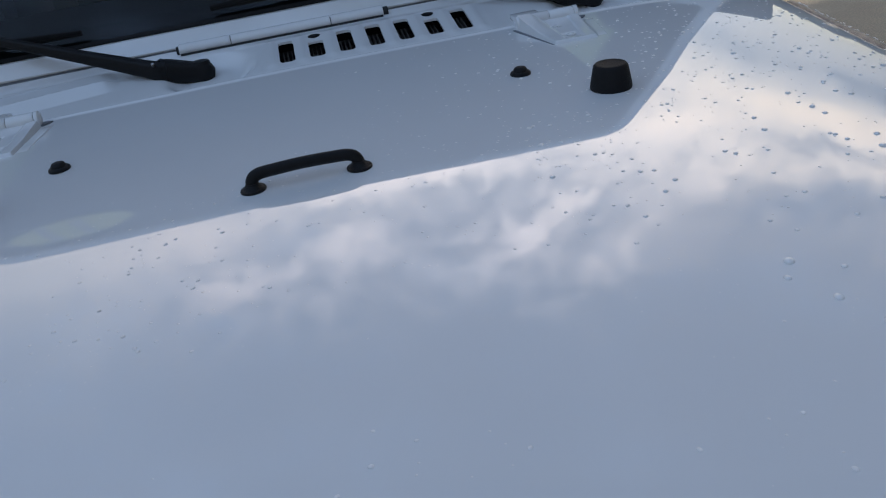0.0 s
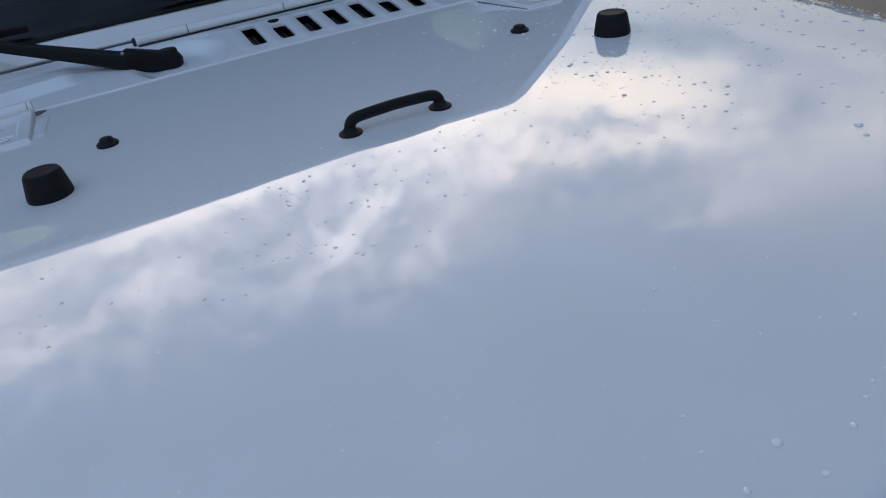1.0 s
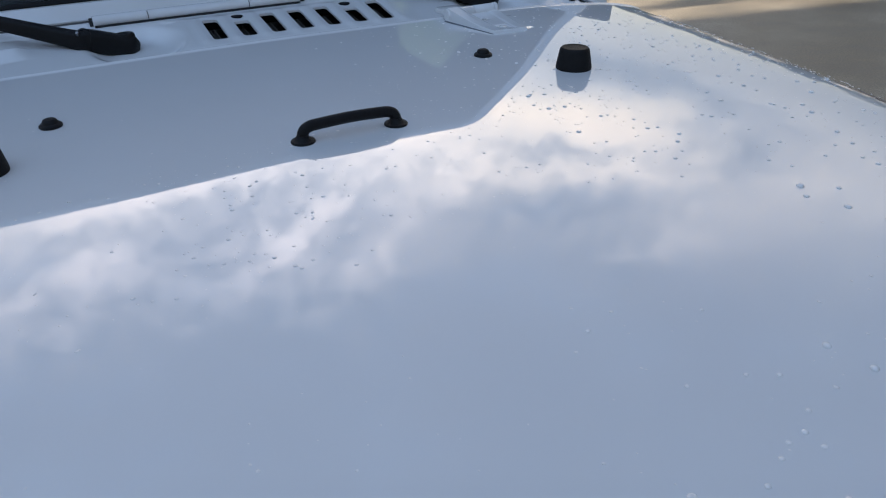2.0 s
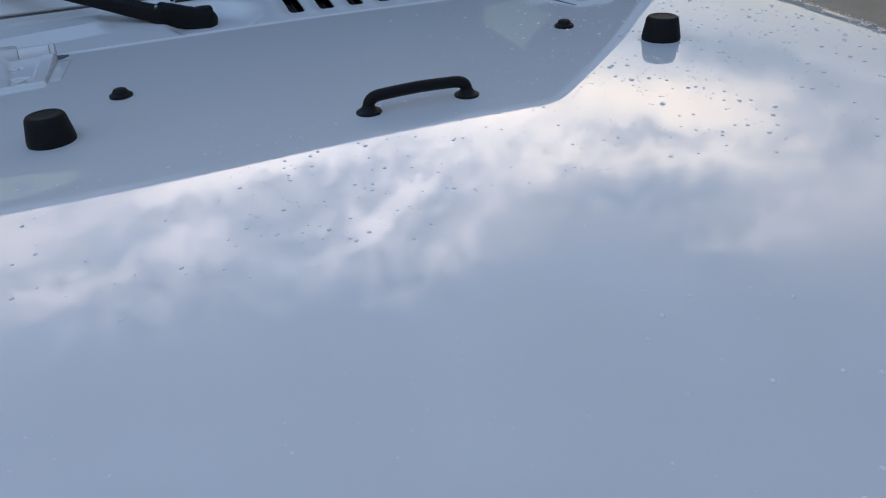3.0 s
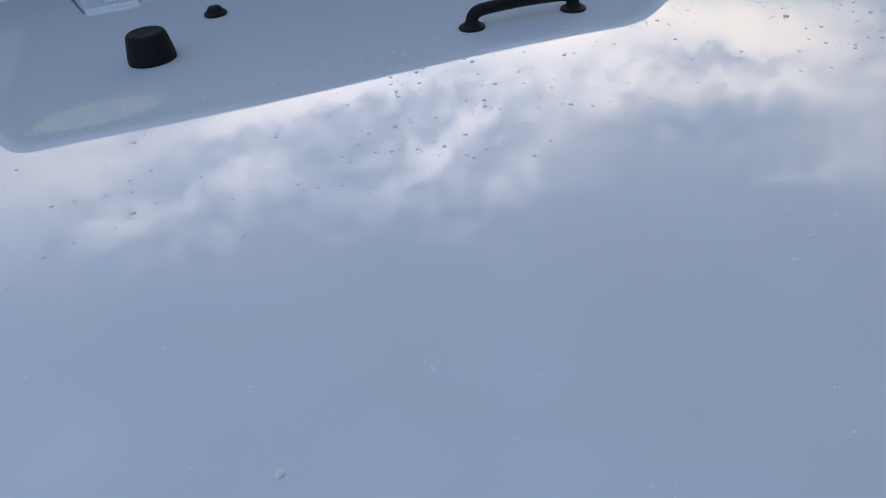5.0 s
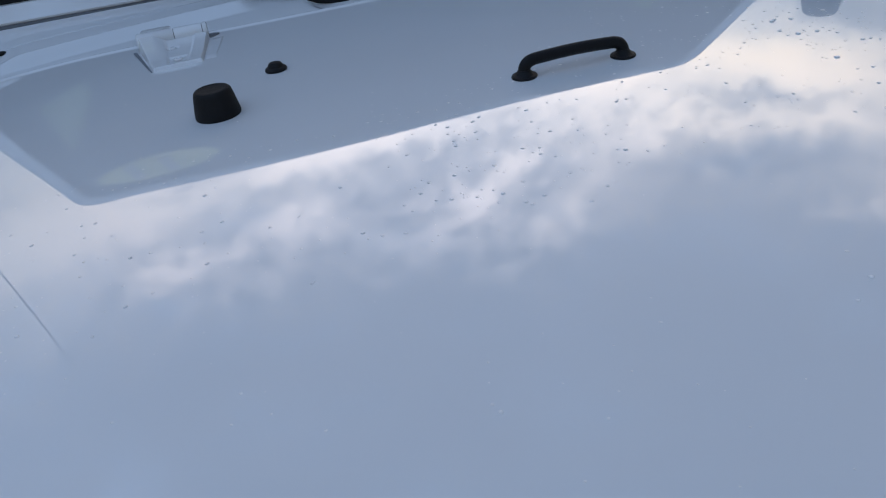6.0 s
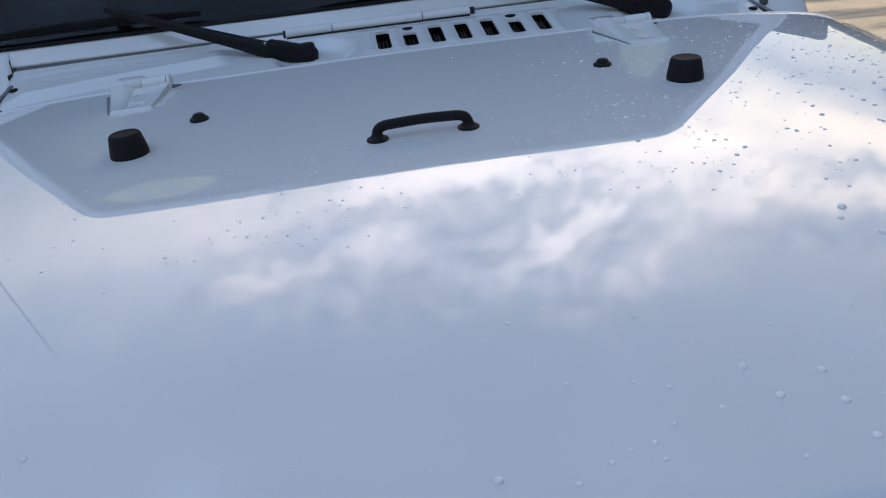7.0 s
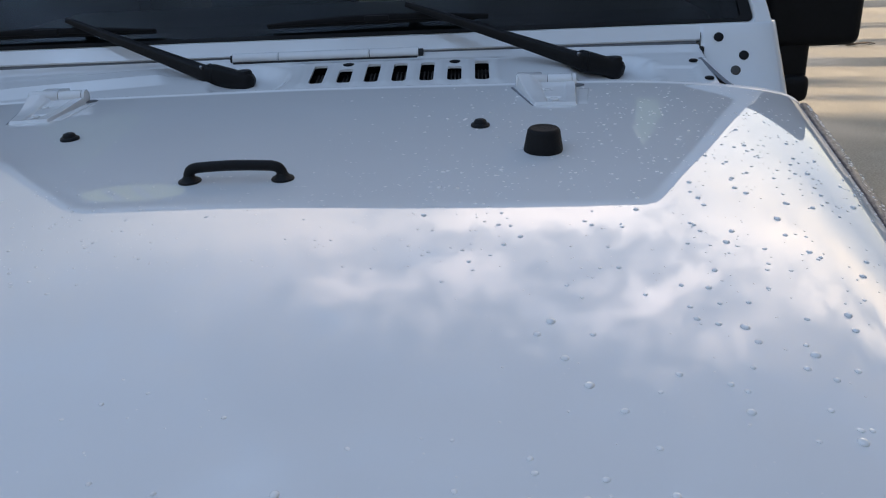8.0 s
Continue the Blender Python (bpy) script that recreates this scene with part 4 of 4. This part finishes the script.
# ---- rain drops on the hood ----
def make_drops():
    rng = random.Random(7)
    bm = bmesh.new()
    # the larger beads: along the flank, over the fore corner, and on the nose (place on the hood, radius in mm)
    flank = [(0.542, -0.113, 3.2), (0.524, -0.036, 2.5), (0.532, -0.049, 2.7), (0.480, -0.168, 3.0), (0.563, -0.072, 2.5), (0.620, 0.026, 2.7), (0.480, -0.066, 2.5),
             (0.481, -0.085, 2.5), (0.481, -0.023, 2.6), (0.491, -0.145, 2.6), (0.635, -0.059, 2.9), (0.547, -0.182, 2.7), (0.444, -0.251, 2.5), (0.577, -0.220, 2.7),
             (0.211, -0.106, 2.6), (0.223, -0.033, 2.7), (0.414, -0.097, 2.7)]
    corner = [(0.316, -0.300, 3.7), (0.305, -0.317, 2.7), (0.345, -0.318, 2.3), (0.322, -0.347, 3.2), (0.335, -0.378, 3.4), (0.354, -0.404, 2.7), (0.380, -0.385, 1.8),
              (0.396, -0.366, 2.5), (0.438, -0.304, 2.5), (0.456, -0.308, 3.5), (0.424, -0.297, 2.5), (0.423, -0.280, 2.2), (0.460, -0.327, 2.8), (0.447, -0.358, 2.0),
              (0.427, -0.377, 2.2), (0.436, -0.384, 2.2), (0.494, -0.342, 3.4), (0.492, -0.330, 2.1), (0.483, -0.358, 2.7), (0.498, -0.370, 2.3), (0.516, -0.359, 2.4),
              (0.535, -0.308, 2.6), (0.538, -0.287, 3.0), (0.505, -0.295, 2.2), (0.482, -0.402, 2.2), (0.432, -0.405, 3.1), (0.490, -0.431, 3.7), (0.493, -0.420, 2.2)]
    nose = [(0.500, -0.420, 1.9), (0.464, -0.431, 1.8), (0.369, -0.438, 2.3), (0.334, -0.464, 2.4), (0.294, -0.459, 2.2), (0.292, -0.447, 2.2), (0.371, -0.476, 2.7),
            (-0.021, -0.535, 3.1), (0.014, -0.394, 1.9), (-0.301, -0.450, 2.4), (-0.086, -0.562, 2.2), (-0.056, -0.550, 2.0), (-0.016, -0.562, 2.0), (-0.144, -0.527, 1.9),
            (-0.219, -0.414, 1.4), (0.021, -0.547, 2.0), (0.096, -0.484, 2.0), (0.087, -0.515, 1.9), (0.071, -0.527, 2.1), (0.056, -0.529, 1.8),
            (0.043, -0.536, 1.8), (0.072, -0.540, 1.8), (0.053, -0.573, 2.3), (0.100, -0.409, 1.6)]
    lip = [(0.191, -0.490, 2.9), (0.190, -0.518, 3.1), (0.191, -0.548, 2.8), (0.183, -0.479, 1.4), (0.214, -0.485, 1.3), (0.248, -0.473, 1.9), (0.211, -0.536, 1.5), (0.203, -0.551, 1.4),
           (0.290, -0.479, 1.7), (0.272, -0.496, 1.4), (0.322, -0.479, 2.4), (0.147, -0.476, 2.9), (0.156, -0.506, 3.0), (0.119, -0.508, 1.5), (0.315, -0.515, 1.4), (0.246, -0.431, 1.5)]
    drops = [(x, y, r * 0.001) for x, y, r in flank + corner + nose + lip]
    def patch(n, x0, x1, y0, y1, small, large):
        for _ in range(n):
            x, y = rng.uniform(x0, x1), rng.uniform(y0, y1)
            if abs(x) < HALF(y) - 0.012 and y < REAR(x) - 0.01:
                drops.append((x, y, (small + (large - small) * rng.random() ** 3) / 1000))
    patch(90, 0.06, 0.24, -0.05, 0.40, 0.8, 1.7)
    patch(370, 0.24, 0.70, -0.05, 0.44, 0.9, 2.1)
    patch(90, 0.30, 0.66, 0.05, 0.40, 1.2, 2.4)
    patch(60, 0.16, 0.60, 0.00, 0.30, 1.4, 2.6)
    patch(250, 0.20, 0.70, -0.28, 0.06, 0.8, 2.3)
    patch(90, 0.20, 0.60, -0.57, -0.28, 0.5, 1.3)
    patch(110, 0.45, 0.70, -0.30, 0.40, 0.9, 2.5)
    patch(300, -0.20, 0.30, -0.22, 0.02, 0.7, 1.7)
    patch(260, -0.62, -0.05, -0.26, 0.0, 0.7, 1.7)
    for _ in range(140):
        y = rng.uniform(-0.5, 0.42)
        drops.append((HALF(y) - rng.uniform(0.0045, 0.0085), y, rng.uniform(0.8, 1.9) / 1000))
    patch(60, -0.35, 0.20, -0.58, -0.36, 0.7, 1.8)
    patch(25, -0.55, 0.05, -0.45, -0.2, 0.6, 1.3)
    patch(40, -0.45, 0.12, 0.0, 0.25, 0.6, 1.1)
    for x, y, r in drops:
        bead = ease((r - 0.0012) / 0.0012)             # the larger, the rounder and the taller
        long = rng.uniform(1.0, 1.35 - 0.20 * bead)
        m = on_hood(x, y, -0.0002, rng.uniform(0, 180)) @ Matrix.Diagonal((r * long, r, r * rng.uniform(0.36, 0.52) * (1 + 0.40 * bead), 1))
        if abs(x) > HALF(y) - 0.03:
            m.translation.z = hood_z(x, y) if abs(x) < HALF(y) - 0.0105 else hood_z(HALF(y) - 0.010, y) + 0.0074
        seg = 10
        rings = [[bm.verts.new(m @ Vector((math.cos(a) * c, math.sin(a) * c, h))) for a in (2 * math.pi * k / seg for k in range(seg))] for c, h in ((1.0, 0.0), (1.01, 0.20), (0.93, 0.50), (0.72, 0.80), (0.38, 0.96))]
        top = bm.verts.new(m @ Vector((0, 0, 1)))
        for a, b in zip(rings, rings[1:]):
            for k in range(seg):
                bm.faces.new((a[k], a[(k + 1) % seg], b[(k + 1) % seg], b[k]))
        for k in range(seg):
            bm.faces.new((rings[-1][k], rings[-1][(k + 1) % seg], top))
    me = bpy.data.meshes.new("rain_drops")
    bm.to_mesh(me)
    bm.free()
    me.materials.append(WATER)
    for p in me.polygons:
        p.use_smooth = True
    return tagged(new("rain_drops", me), "clear rain drops scattered over the white hood", "water", kind="stuff")


make_drops()


# ---- unseen shade casters added beside the asphalt: a house and shrubs ----
def make_shade_house():
    # added out of view to keep sun and +x sky off the vehicle
    h = tagged(new("house"), "plain two-storey tan stucco house, unseen, added to shade the vehicle", "house")
    part("wall", block((6.0, 17.0, 8.7), (15.0, -6.90, 4.35), 0.02), STUCCO, h)
    bm = bmesh.new()
    roof = [(11.6, 8.6), (15.0, 10.5), (18.4, 8.6), (18.4, 8.75), (15.0, 10.7), (11.6, 8.75)]
    a = [bm.verts.new((x, -15.65, z)) for x, z in roof]
    b = [bm.verts.new((x, 1.80, z)) for x, z in roof]
    for k in range(6):
        j = (k + 1) % 6
        bm.faces.new((a[k], a[j], b[j], b[k]))
    bm.faces.new(a)
    bm.faces.new(b)
    part("roof", bm, ROOFING, h)


make_shade_house()


def foliage(bm, rng, cx, cy, rx, ry, tall, n, size):
    """Leaves in a rounded clump that stands on the ground."""
    for _ in range(n):
        a, h = rng.uniform(0, 2 * math.pi), rng.random()
        r = math.sqrt(rng.uniform(0.1, 1.0)) * (1 - 0.5 * h ** 3)
        q = Matrix.Translation((cx + rx * r * math.cos(a), cy + ry * r * math.sin(a), tall * h)) @ Euler((rng.uniform(0, 6), rng.uniform(0, 6), rng.uniform(0, 6))).to_matrix().to_4x4()
        s = size * rng.uniform(0.7, 1.4)
        bm.faces.new([bm.verts.new(q @ Vector(v)) for v in ((-s, 0, 0), (0, -s * 0.6, s * 0.1), (s, 0, 0), (0, s * 0.6, s * 0.1))])


def make_shade_shrub(x, y, w, tall, leaves, seed):
    rng = random.Random(seed)
    t = tagged(new("shrub"), "thin dark green shrub, unseen, added to cast shadow bands", "shrub", group="shrubs by the house")
    bm = bmesh.new()
    foliage(bm, rng, x, y, 0.5, w / 2, tall, leaves, 0.07)
    part("leaves", bm, LEAF, t, smooth=False)
    part("stem", sweep([(x, y, 0), (x, y, tall * 0.6)], [0.05, 0.02], 8, up=Vector((0, 1, 0))), BARK, t)


# added out of view, spaced so their shadows band the asphalt
for k, (x, y, w, tall, leaves) in enumerate(((8.0, 4.06, 0.14, 1.75, 60), (8.1, 4.60, 0.42, 1.8, 210), (8.0, 5.46, 0.42, 1.8, 1100), (8.2, 6.45, 0.60, 1.7, 210), (8.1, 7.60, 0.38, 1.5, 260), (8.4, 9.40, 0.70, 1.5, 2000), (8.2, 11.0, 1.2, 1.6, 3000))):
    make_shade_shrub(x, y, w, tall, leaves, 40 + k)


def make_twig(x, y):
    """A short dead twig that lies on the asphalt."""
    pts = spline([(x - 0.13, y + 0.01, 0.010), (x - 0.04, y - 0.01, 0.016), (x + 0.05, y + 0.012, 0.022), (x + 0.13, y - 0.004, 0.012)], 4)
    twig = tagged(new("twig"), "short dead brown twig lying on the asphalt", "twig")
    part("stem", sweep(pts, [0.012 - 0.0006 * k for k in range(len(pts))], 8), BARK, twig)
    part("side_shoot", sweep([(x - 0.03, y - 0.008, 0.016), (x + 0.02, y - 0.05, 0.020), (x + 0.07, y - 0.07, 0.012)], [0.006, 0.004, 0.002], 6), BARK, twig)


make_twig(3.81, 7.15)


def make_far_trees():
    """Low belt of trees far off on all sides."""
    rng = random.Random(5)
    bm = bmesh.new()
    for k in range(200):
        a = 2 * math.pi * k / 200 + rng.uniform(-0.02, 0.02)
        d = rng.uniform(70, 95)
        foliage(bm, rng, d * math.cos(a), d * math.sin(a), rng.uniform(3, 5), rng.uniform(3, 5), rng.uniform(3.4, 5.4), 240, 0.9)
    return tagged(part("far_trees", bm, LEAF, smooth=False), "far dark belt of trees on the horizon", "trees", kind="stuff")


make_far_trees()
